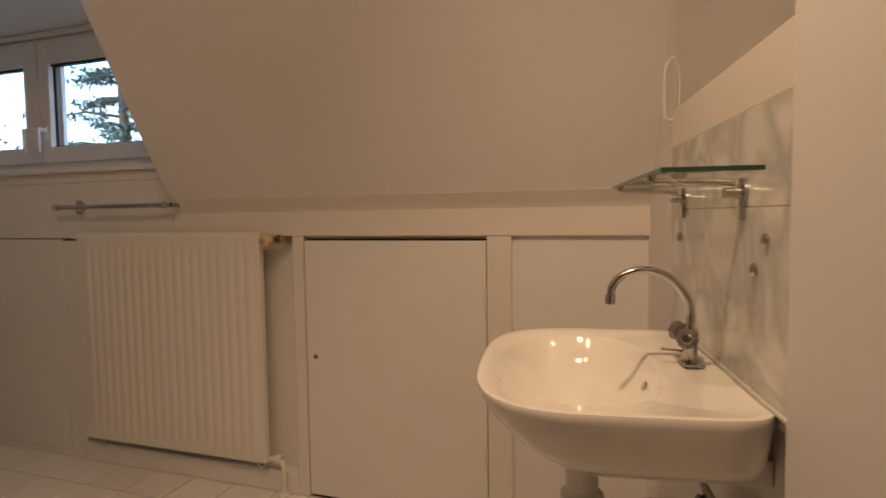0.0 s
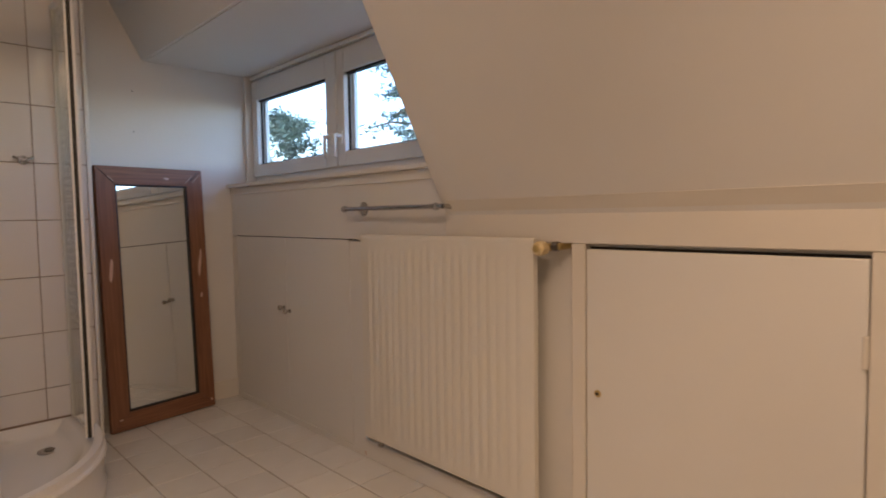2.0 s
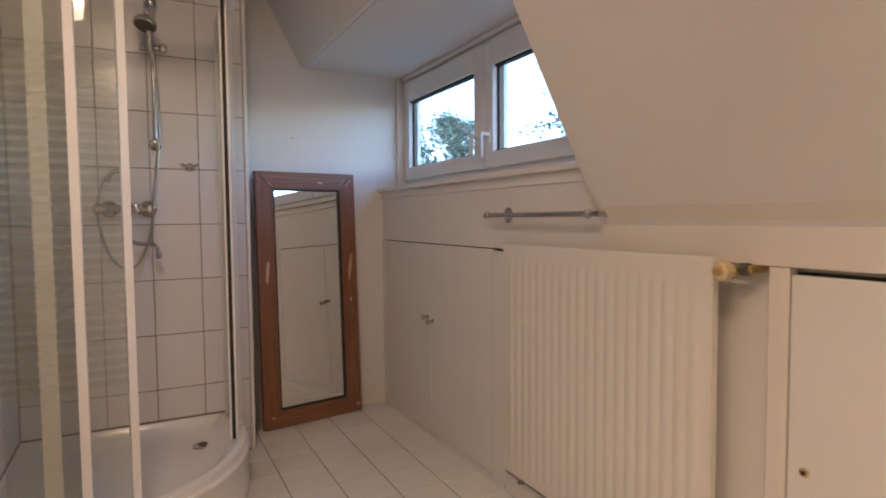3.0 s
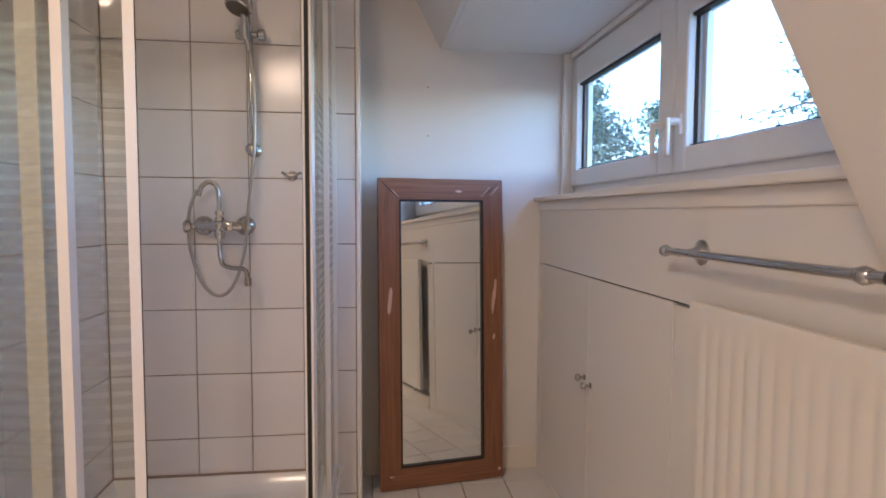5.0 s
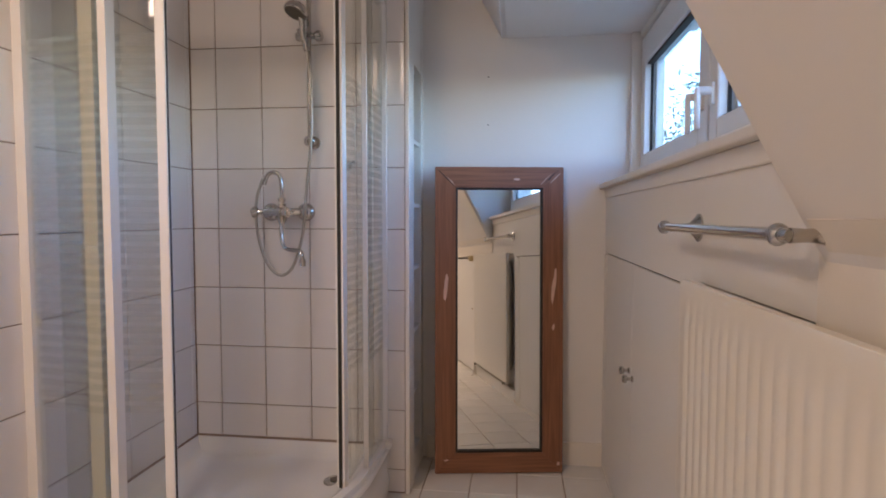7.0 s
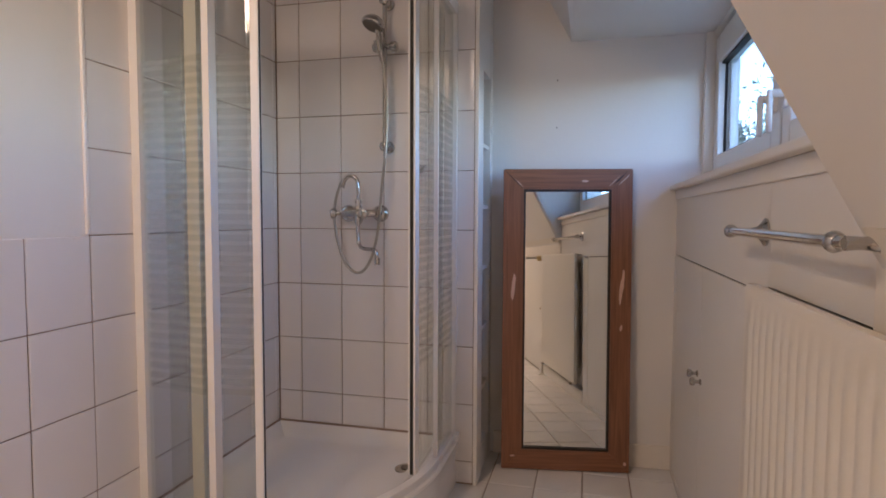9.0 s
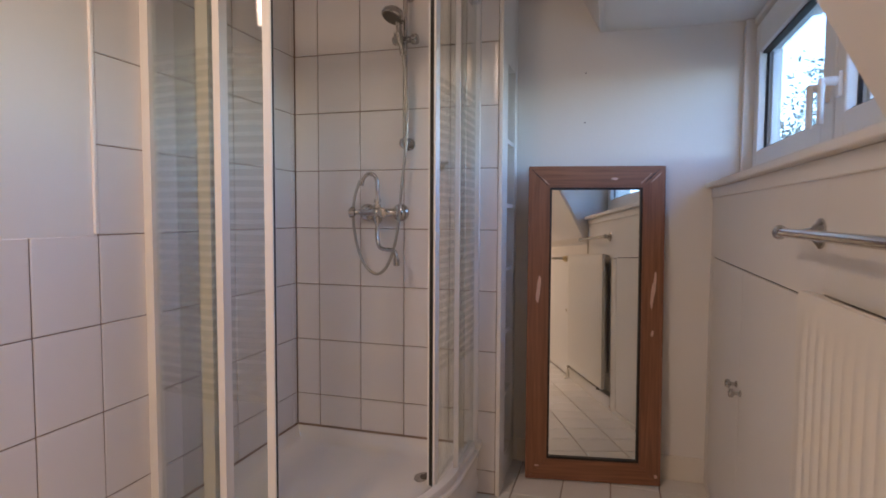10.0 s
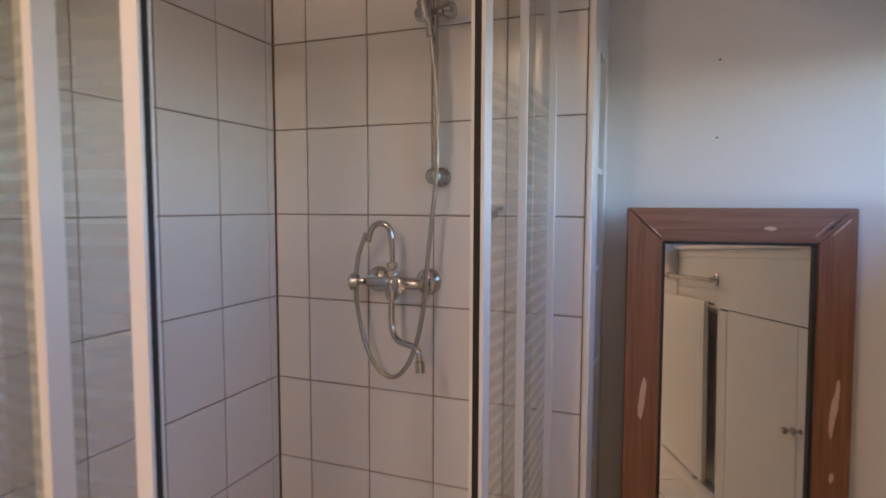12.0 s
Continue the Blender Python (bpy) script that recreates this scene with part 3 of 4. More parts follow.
wall_nail(1.575)
wall_nail(1.792)


# ---------- shelf niche ----------
def shelf_niche():
    t = thing("shelf_unit", pose(BACK, 1.03, 0), "narrow white painted open shelves at the end of the shower wall", "shelf")
    x0, x1 = FAR - BACK + 0.002, -0.104
    part("back", box(x0, x1, -0.30, -0.28, 0, 2.44), WALL2, t)
    part("side", box(x0, x0 + 0.06, -0.28, 0.012, 0, 2.44, 0.003), WALL2, t)
    part("side", box(x1 - 0.035, x1, -0.28, 0.012, 0, 2.44, 0.003), WALL2, t)
    part("base", box(x0 + 0.06, x1 - 0.035, -0.28, 0.010, 0, 0.12, 0.003), WALL2, t)
    part("head", box(x0 + 0.06, x1 - 0.035, -0.28, 0.010, 1.80, 2.44, 0.003), WALL2, t)
    for z in (0.37, 0.645, 0.92, 1.195, 1.47):
        part("shelf", box(x0 + 0.0601, x1 - 0.0351, -0.28, 0.006, z, z + 0.018, 0.002), WALL2, t)
    return t


shelf_niche()
structure("trim_tile_edge", box(BACK - 0.105, BACK + 0.004, 1.0305, 1.048, 0, 2.44, 0.004), WALL2, "white edge strip closing the tiled partition", "trim")


# ---------- shower ----------
TX, TY = -1.84, LEFT + 0.856
CX, CY, RX, RY = -2.46, 0.43, 0.645, 0.538          # bowed front of the tray
WX = -1.870                                          # where the front meets the left wall


def arc_pts(a0, a1, off, n=10):
    return [(CX + (RX - off) * math.cos(radians(a0 + (a1 - a0) * k / n)), CY + (RY - off) * math.sin(radians(a0 + (a1 - a0) * k / n))) for k in range(n + 1)]


def left_pt(f, off):
    """A point of the left side, f = 0 at the wall and 1 where the bow begins."""
    return (WX - off + (CX + RX - WX) * f, LEFT + (CY - LEFT) * f)


def right_pt(f, off):
    return (BACK + (CX - BACK) * f, TY - off)


def quadrant(off):
    """Outline of the front from the left wall to the back wall, moved inwards by off."""
    return [left_pt(0, off)] + arc_pts(0, 90, off, 24) + [right_pt(0, off)]


def wall_of(pts, inner, z0, z1, bm=None):
    """An upright band between two outlines."""
    b = bmesh.new() if bm is None else bm
    for z in (0,):
        A = [b.verts.new((*p, z0)) for p in pts]; B = [b.verts.new((*p, z1)) for p in pts]
        C = [b.verts.new((*p, z0)) for p in inner]; D = [b.verts.new((*p, z1)) for p in inner]
    for i in range(len(pts) - 1):
        for q in ((A[i], A[i + 1], B[i + 1], B[i]), (C[i + 1], C[i], D[i], D[i + 1]), (B[i], B[i + 1], D[i + 1], D[i]), (A[i + 1], A[i], C[i], C[i + 1])):
            b.faces.new(q)
    b.faces.new((A[0], B[0], D[0], C[0])); b.faces.new((A[-1], C[-1], D[-1], B[-1]))
    return b


RIMZ = 0.205


def shower_tray():
    t = thing("shower_tray", pose(0, 0, 0), "white acrylic quarter-round shower tray with curved front", "shower tray")
    b = bmesh.new()
    loops = []
    for off, z, inset in ((0.012, 0.0, 0), (0.006, 0.06, 0), (0.016, 0.10, 0), (0.004, RIMZ - 0.022, 0), (0.0, RIMZ - 0.012, 0), (0.003, RIMZ - 0.003, 0), (0.012, RIMZ, 0), (0.072, RIMZ, 0.001), (0.084, RIMZ - 0.006, 0.004),
                          (0.105, RIMZ - 0.035, 0.02), (0.14, RIMZ - 0.058, 0.06), (0.19, RIMZ - 0.068, 0.13), (0.27, RIMZ - 0.074, 0.22)):
        pts = quadrant(off)
        pts = [(max(x, BACK + inset + 0.0005), max(y, LEFT + inset + 0.0005)) for x, y in pts] + [(BACK + inset + 0.0005, LEFT + inset + 0.0005)]
        loops.append([b.verts.new((x, y, z)) for x, y in pts])
    for q, w_ in zip(loops, loops[1:]):
        for i in range(len(q)):
            j = (i + 1) % len(q)
            b.faces.new((q[i], q[j], w_[j], w_[i]))
    b.faces.new(loops[-1])
    part("basin", b, ACRYL, t, smooth=True)
    part("sealant_line", box(BACK, BACK + 0.004, LEFT, TY - 0.02, RIMZ + 0.0005, RIMZ + 0.009), GROUT, t, "dark sealant line at the tiles")
    part("sealant_line", box(BACK + 0.004, WX - 0.02, LEFT, LEFT + 0.004, RIMZ + 0.0005, RIMZ + 0.009), GROUT, t, "dark sealant line at the tiles")
    d = part("drain", lathe([(0, 0.045), (0.004, 0.044), (0.006, 0.036), (0.005, 0.022), (0.007, 0.018), (0.0075, 0.004)], (-2.545, 0.795, RIMZ - 0.068), (0, 0, 1), 28), DULLCHROME, t, "worn metal drain cover", True)
    part("drain_hole", lathe([(0, 0.020), (0.0006, 0.020)], (-2.545, 0.795, RIMZ - 0.0603), (0, 0, 1), 20), PIPE, d)
    return t


shower_tray()


def glass_bands(off, pts_fn, z0=0.62, z1=1.62):
    """Etched stripes laid on a pane."""
    b = bmesh.new()
    z = z0
    p = pts_fn(off)
    while z < z1:
        for q, w_ in zip(p, p[1:]):
            b.faces.new([b.verts.new(v) for v in ((*q, z), (*w_, z), (*w_, z + 0.019), (*q, z + 0.019))])
        z += 0.031
    return b


def shower_enclosure():
    t = thing("shower_enclosure", pose(0, 0, 0), "quarter-round glass shower enclosure with white frame, doors slid open", "shower enclosure")
    zt = 2.00
    g0, g1 = 0.024, 0.032
    part("bottom_rail", wall_of(quadrant(0.014), quadrant(0.044), RIMZ, RIMZ + 0.028), ALU, t)
    part("top_rail", wall_of(quadrant(0.012), quadrant(0.052), zt - 0.005, zt + 0.045), ALU, t)
    # wall profiles and end posts of the fixed panes
    for pt in (left_pt, right_pt):
        for nm, f0, f1 in (("wall_profile", 0.0, 0.11), ("post", 0.93, 1.01)) if pt is left_pt else (("wall_profile", 0.0, 0.06), ("post", 0.965, 1.0)):
            o0, o1 = (0.012, 0.046) if pt is left_pt or nm == "wall_profile" else (0.020, 0.036)
            part(nm, wall_of([pt(f0, o0), pt(f1, o0)], [pt(f0, o1), pt(f1, o1)], RIMZ + 0.001, zt), ALU, t)
        fp = part("fixed_pane", wall_of([pt(0.1, 0.025), pt(0.94, 0.025)], [pt(0.1, 0.030), pt(0.94, 0.030)], RIMZ + 0.02, zt - 0.002), SHOWERGLASS, t, "clear glass with etched stripes")
        part("etched_stripes", glass_bands(0.0242, lambda o, pt=pt: [pt(0.15, o), pt(0.92, o)]), ETCH, fp)

    # curved doors, slid back behind the fixed panes
    def path_l(off):
        return [left_pt(0.32, off), left_pt(1, off)] + arc_pts(0, 14, off, 4)[1:]

    def path_r(off):
        return arc_pts(76, 90, off, 4) + [right_pt(0.32, off)]
    for fn, edge, pt, s in ((path_l, 14.0, left_pt, 1), (path_r, 76.0, right_pt, -1)):
        d = part("sliding_door", wall_of(fn(0.054), fn(0.059), RIMZ + 0.03, zt - 0.01), SHOWERGLASS, t, "curved clear glass door with etched stripes")
        part("etched_stripes", glass_bands(0.0535, fn), ETCH, d)
        part("door_edge", wall_of(arc_pts(edge - 1.3, edge + 1.3, 0.042, 2), arc_pts(edge - 1.3, edge + 1.3, 0.072, 2), RIMZ + 0.026, zt), ALU, d)
        e0, e1 = sorted((edge + s * 1.3, edge + s * 1.42))
        part("magnet_seal", wall_of(arc_pts(e0, e1, 0.050, 2), arc_pts(e0, e1, 0.064, 2), RIMZ + 0.026, zt), DARK, d, "black magnetic seal")
        fa, fb = (0.62, 0.77) if s > 0 else (0.30, 0.36)
        part("trailing_edge", wall_of([pt(fa, 0.048), pt(fb, 0.048)], [pt(fa, 0.066), pt(fb, 0.066)], RIMZ + 0.026, zt), SEAL, d, "pale plastic edge profile")
    part("corner_foot", box(BACK + 0.002, BACK + 0.05, TY - 0.012, TY + 0.006, RIMZ, RIMZ + 0.03, 0.004), ALU, t)
    return t


shower_enclosure()


# ---------- shower fittings on the back wall ----------
def shower_set():
    y0 = 0.653
    t = thing("shower_rail", pose(BACK, y0, 1.45), "chrome riser rail with hand shower and metal hose", "shower")
    o = Vector((BACK, y0, 1.45))

    def P(x, y, z):
        return Vector((BACK + x, y, z)) - o
    part("rail", tube([P(0.055, y0, 1.455), P(0.055, y0, 2.06)], 0.0095, 14), CHROME, t, smooth=True)
    for z in (1.455, 2.06):
        part("bracket", lathe([(0.001, 0.026), (0.012, 0.026), (0.02, 0.018), (0.05, 0.017), (0.068, 0.021), (0.074, 0.016), (0.076, 0.006)], P(0, y0, z), (1, 0, 0), 20), CHROME, t, smooth=True)
    s = part("slider", lathe([(0, 0.015), (0.01, 0.02), (0.03, 0.02), (0.034, 0.013), (0.075, 0.013), (0.082, 0.021), (0.1, 0.022), (0.106, 0.016)], P(0.058, y0 - 0.05, 1.868), (0, 1, 0), 18), CHROME, t, smooth=True)
    part("slider_socket", lathe([(0, 0.017), (0.045, 0.019)], P(0.088, y0 - 0.01, 1.842), (0.2, -0.1, 1), 16), CHROME, s, smooth=True)
    h = part("handle", tube(smooth_path([P(0.085, y0 + 0.002, 1.80), P(0.095, y0 - 0.008, 1.88), P(0.105, y0 - 0.012, 1.925), P(0.12, y0 - 0.02, 1.95)], 6), 0.012, 12), CHROME, t, smooth=True)
    part("shower_head", lathe([(-0.03, 0.012), (-0.022, 0.034), (-0.006, 0.046), (0.008, 0.047), (0.012, 0.043)], P(0.125, y0 - 0.025, 1.945), (0.35, -0.25, -0.9), 24), CHROME, h, smooth=True)
    part("spray_face", lathe([(0.0121, 0.040), (0.0145, 0.037)], P(0.125, y0 - 0.025, 1.945), (0.35, -0.25, -0.9), 24), PIPE, h, "dark perforated spray face")
    hose = smooth_path([P(0.085, y0 + 0.002, 1.80), P(0.078, y0 + 0.014, 1.66), P(0.074, y0 + 0.012, 1.47), P(0.07, y0 - 0.012, 1.25), P(0.07, y0 - 0.03, 1.08), P(0.07, y0 - 0.07, 0.955), P(0.07, y0 - 0.125, 0.915), P(0.07, y0 - 0.185, 0.97), P(0.07, y0 - 0.222, 1.10), P(0.07, y0 - 0.222, 1.22), P(0.07, y0 - 0.195, 1.305)], 10)
    part("hose", tube(hose, 0.0062, 10), HOSE, t, "grey ribbed metal hose", True)
    return t


def mixer():
    z = 1.172
    t = thing("shower_mixer", pose(BACK, 0.535, z), "old chrome two-handle shower mixer on the tiles", "shower mixer")
    o = Vector((BACK, 0.525, z))

    def P(x, y, z_):
        return Vector((BACK + x, y, z_)) - o
    part("body", lathe([(0, 0.012), (0.01, 0.016), (0.05, 0.016), (0.06, 0.022), (0.09, 0.022), (0.10, 0.016), (0.15, 0.016), (0.16, 0.012)], P(0.062, 0.445, z), (0, 1, 0), 18), CHROME, t, smooth=True)
    for y in (0.455, 0.605):
        part("wall_rose", lathe([(0.001, 0.037), (0.006, 0.037), (0.018, 0.028), (0.022, 0.014), (0.062, 0.013)], P(0, y, z), (1, 0, 0), 24), CHROME, t, smooth=True)
    for y, s in ((0.440, -1), (0.535, 1)):
        k = part("handle", lathe([(0, 0.010), (0.012, 0.010), (0.016, 0.020), (0.034, 0.021), (0.04, 0.014)] if s < 0 else [(0.0, 0.010), (0.02, 0.012), (0.026, 0.018), (0.042, 0.020), (0.046, 0.012)], P(0.068, y, z) if s < 0 else P(0.07, 0.56, z), (0.25, s, 0.0) if s < 0 else (1, 0.1, 0), 10), CHROME, t, smooth=True)
        for a in range(4):
            c = P(0.072, y - 0.03, z) if s < 0 else P(0.108, 0.562, z)
            d = Vector((math.cos(a * 1.571 + 0.4), 0, math.sin(a * 1.571 + 0.4))) if s < 0 else Vector((0, math.cos(a * 1.571 + 0.4), math.sin(a * 1.571 + 0.4)))
            part("grip", lathe([(0.008, 0.007), (0.020, 0.008), (0.025, 0.004)], c, d, 8), CHROME, k, smooth=True)
    part("spout", tube(smooth_path([P(0.065, 0.525, z - 0.015), P(0.07, 0.525, z - 0.09), P(0.078, 0.535, z - 0.135), P(0.10, 0.565, z - 0.15), P(0.125, 0.612, z - 0.152), P(0.135, 0.632, z - 0.162), P(0.138, 0.638, z - 0.20)], 6), 0.0085, 12), CHROME, t, smooth=True)
    part("outlet_tip", lathe([(0, 0.0125), (0.028, 0.0125)], P(0.138, 0.638, z - 0.185), (0, 0.02, -1), 12), CHROME, t, smooth=True)
    part("riser", tube(smooth_path([P(0.065, 0.525, z + 0.01), P(0.065, 0.525, z + 0.10), P(0.066, 0.518, z + 0.145), P(0.068, 0.492, z + 0.160), P(0.07, 0.467, z + 0.145), P(0.07, 0.455, z + 0.11)], 6), 0.0085, 12), CHROME, t, smooth=True)
    for dz in (0.018, 0.040):
        part("nut", lathe([(0, 0.015), (0.016, 0.015)], P(0.065, 0.525, z + dz), (0, 0, 1), 6), CHROME, t)
    part("lower_nut", lathe([(0, 0.018), (0.02, 0.020), (0.035, 0.013)], P(0.065, 0.525, z - 0.012), (0, 0, -1), 10), CHROME, t, smooth=True)
    return t


shower_set()
mixer()


def robe_hook():
    t = thing("hook", pose(BACK, 0.79, 1.362), "small chrome hook on the shower tiles", "hook")
    part("rose", lathe([(0.001, 0.02), (0.006, 0.019), (0.01, 0.009), (0.03, 0.007)], (0, 0, 0), (1, 0, 0), 16), DULLCHROME, t, smooth=True)
    part("peg", tube(smooth_path([(0.02, -0.035, 0.012), (0.03, -0.018, 0.004), (0.032, 0, 0), (0.03, 0.018, 0.004), (0.02, 0.035, 0.012)], 4), 0.006, 10), DULLCHROME, t, smooth=True)


robe_hook()


# ---------- wash basin corner (local frame of the skewed wall) ----------
def basin():
    t = thing("wash_basin", RIGHT @ pose(0.768, 0, 0), "white ceramic wash basin with rounded front and tap ledge", "wash basin")
    W, D, Z = 0.299, 0.435, 0.805

    def ring(k, z, front=1.0, n=48):
        """Outline of the rim: straight back, rounded front; k shrinks it, front draws it back to the wall."""
        pts = []
        for i in range(n):
            a = 2 * math.pi * i / n
            c, s = math.cos(a), math.sin(a)
            e = 0.62 if s < 0 else 0.28
            x = math.copysign(abs(c) ** e, c) * W * k
            y = (-D / 2 + math.copysign(abs(s) ** e, s) * D / 2 * k) * front
            pts.append((x, y, z))
        return pts

    def bowl(kx, ky, z, n=48):
        return [(math.copysign(abs(math.cos(2 * math.pi * i / n)) ** 0.8, math.cos(2 * math.pi * i / n)) * kx, -0.262 + math.copysign(abs(math.sin(2 * math.pi * i / n)) ** 0.8, math.sin(2 * math.pi * i / n)) * ky, z) for i in range(n)]
    b = bmesh.new()
    L = [bowl(0.06, 0.035, Z - 0.178), bowl(0.12, 0.05, Z - 0.155), ring(0.68, Z - 0.125, 0.76), ring(0.84, Z - 0.100, 0.80), ring(0.93, Z - 0.087, 0.86), ring(0.955, Z - 0.072, 0.905), ring(0.98, Z - 0.040, 0.965), ring(0.996, Z - 0.014, 0.993), ring(1.0, Z - 0.005), ring(0.994, Z + 0.001), ring(0.975, Z + 0.002), ring(0.95, Z),
         bowl(0.246, 0.146, Z - 0.003), bowl(0.238, 0.139, Z - 0.010), bowl(0.224, 0.124, Z - 0.045), bowl(0.192, 0.092, Z - 0.078), bowl(0.14, 0.062, Z - 0.108), bowl(0.07, 0.04, Z - 0.135), bowl(0.03, 0.02, Z - 0.143)]
    vs = [[b.verts.new(p) for p in r] for r in L]
    for q, w_ in zip(vs, vs[1:]):
        for i in range(len(q)):
            j = (i + 1) % len(q)
            b.faces.new((q[i], q[j], w_[j], w_[i]))
    b.faces.new(vs[0]); b.faces.new(vs[-1])
    bowl_ob = part("bowl", b, CERAMIC, t, smooth=True)
    part("overflow", lathe([(0, 0.010), (0.003, 0.010)], (0.0, -0.139, Z - 0.045), (0, -1, 0.4), 14), DULLCHROME, t, "brown-stained overflow hole")
    part("drain", lathe([(0, 0.028), (0.004, 0.026), (0.005, 0.012)], (0, -0.262, Z - 0.142), (0, 0, 1), 20), CHROME, t, smooth=True)
    for x in (-0.21, 0.21):
        part("bracket", box(x - 0.012, x + 0.012, -0.25, -0.001, Z - 0.118, Z - 0.080, 0.003), WALL2, t, "white wall bracket")
    part("bracket_bar", box(-0.2, 0.2, -0.02, -0.001, Z - 0.13, Z - 0.095, 0.003), WALL2, t, "white bracket bar under the bowl")
    part("trap", lathe([(0, 0.03), (0.05, 0.03), (0.06, 0.04), (0.075, 0.04), (0.085, 0.024), (0.22, 0.024), (0.25, 0.034), (0.32, 0.034), (0.34, 0.02)], (0.0, -0.25, Z - 0.19), (0, 0, -1), 18), WALL2, t, "white plastic bottle trap", True)
    part("waste_pipe", tube(smooth_path([(0.02, -0.24, Z - 0.30), (0.05, -0.16, Z - 0.25), (0.06, -0.06, Z - 0.24), (0.06, 0.0, Z - 0.24)], 5), 0.018, 12), PIPE, t, "dark waste pipe", True)
    for x in (0.10, 0.16):
        v = part("stop_valve", lathe([(0, 0.018), (0.04, 0.016), (0.045, 0.022), (0.07, 0.022)], (x, 0, Z - 0.215), (0, -1, 0), 12), PIPE, t, "dark shut-off valve", True)
        part("supply_pipe", tube(smooth_path([(x, -0.05, Z - 0.215), (x, -0.06, Z - 0.18), (x * 0.6, -0.075, Z - 0.15), (x * 0.3, -0.08, Z - 0.12)], 5), 0.006, 8), DULLCHROME, v, smooth=True)
    return t


def tap():
    Z = 0.807
    t = thing("basin_tap", RIGHT @ pose(0.765, -0.062, Z) @ Matrix.Scale(0.64, 4), "chrome swan-neck tap with dark knobs on the basin", "tap")
    part("base", lathe([(0, 0.030), (0.006, 0.030), (0.012, 0.022), (0.05, 0.020), (0.06, 0.024), (0.085, 0.024), (0.095, 0.016)], (0, 0, 0), (0, 0, 1), 22), CHROME, t, smooth=True)
    part("base_plate", box(-0.06, 0.06, -0.028, 0.028, 0.0, 0.007, 0.003), DULLCHROME, t)
    part("neck", tube(smooth_path([(0, 0, 0.085), (0, 0.002, 0.14), (0, -0.010, 0.18), (0, -0.050, 0.233), (0, -0.112, 0.258), (0, -0.173, 0.247), (0, -0.207, 0.215), (0, -0.214, 0.182)], 7), 0.0115, 14), CHROME, t, smooth=True)
    part("aerator", lathe([(0, 0.0145), (0.025, 0.0145), (0.027, 0.010)], (0, -0.214, 0.187), (0, -0.05, -1), 16), CHROME, t, smooth=True)
    for s in (-1, 1):
        h = part("handle", lathe([(0.012, 0.012), (0.03, 0.012), (0.034, 0.027), (0.062, 0.030), (0.072, 0.020)], (0, 0, 0.072), (s, -0.35, 0.1), 8), CRYSTAL, t, "dark translucent knob")
        part("handle_cap", lathe([(0.0722, 0.014), (0.075, 0.011)], (0, 0, 0.072), (s, -0.35, 0.1), 12), CHROME, h, smooth=True)
    part("plug_lever", tube([(0, -0.01, 0.03), (-0.005, -0.075, 0.034)], 0.004, 8), DULLCHROME, t, smooth=True)
    return t


basin()
tap()


def splashback():
    t = thing("splashback", RIGHT @ pose(0.37, 0, 0), "grey-veined white marble splashback in two slabs", "splashback")
    part("slab", box(0, 0.728, -0.014, -0.0005, 0.79, 1.0815, 0.0008), MARBLE, t)
    part("slab", box(0, 0.728, -0.014, -0.0005, 1.0822, 1.228, 0.0008), MARBLE, t)
    for x, z in ((0.10, 1.02), (0.615, 1.035), (0.57, 0.99)):
        part("fixing_screw", lathe([(0, 0.010), (0.004, 0.010), (0.007, 0.006)], (x, -0.014, z), (0, -1, 0), 14), DULLCHROME, t, "dull metal fixing", True)
    part("sealant", box(0.09, 0.728, -0.02, -0.0142, 0.8065, 0.812, 0.001), SEAL, t, "grey sealant line")
    part("strip", box(0, 0.728, -0.012, -0.0005, 1.2285, 1.3175, 0.002), CREAM, t, "cream wooden strip under the mirror")
    return t


splashback()


def wall_mirror():
    t = thing("wall_mirror", RIGHT @ pose(0.37, 0, 1.318), "frameless wall mirror above the splashback", "mirror")
    part("mirror_glass", box(0, 0.715, -0.008, -0.001, 0, 0.75, 0.001), MIRROR, t)
    part("edge_clip", box(0.7155, 0.730, -0.012, -0.0085, 0.0, 0.75, 0.001), PIPE, t, "dark mirror edge")
    return t


wall_mirror()


def wall_hook():
    t = thing("grab_handle", RIGHT @ pose(0.33, 0, 1.30) @ Matrix.Scale(0.72, 4), "small white bow handle on the wall", "handle")
    part("bow", tube(smooth_path([(0, 0, 0.0), (0, -0.03, 0.01), (0, -0.034, 0.05), (0, -0.034, 0.16), (0, -0.022, 0.20), (0, 0.0, 0.215)], 6), 0.0042, 10), WALL2, t, smooth=True)


wall_hook()


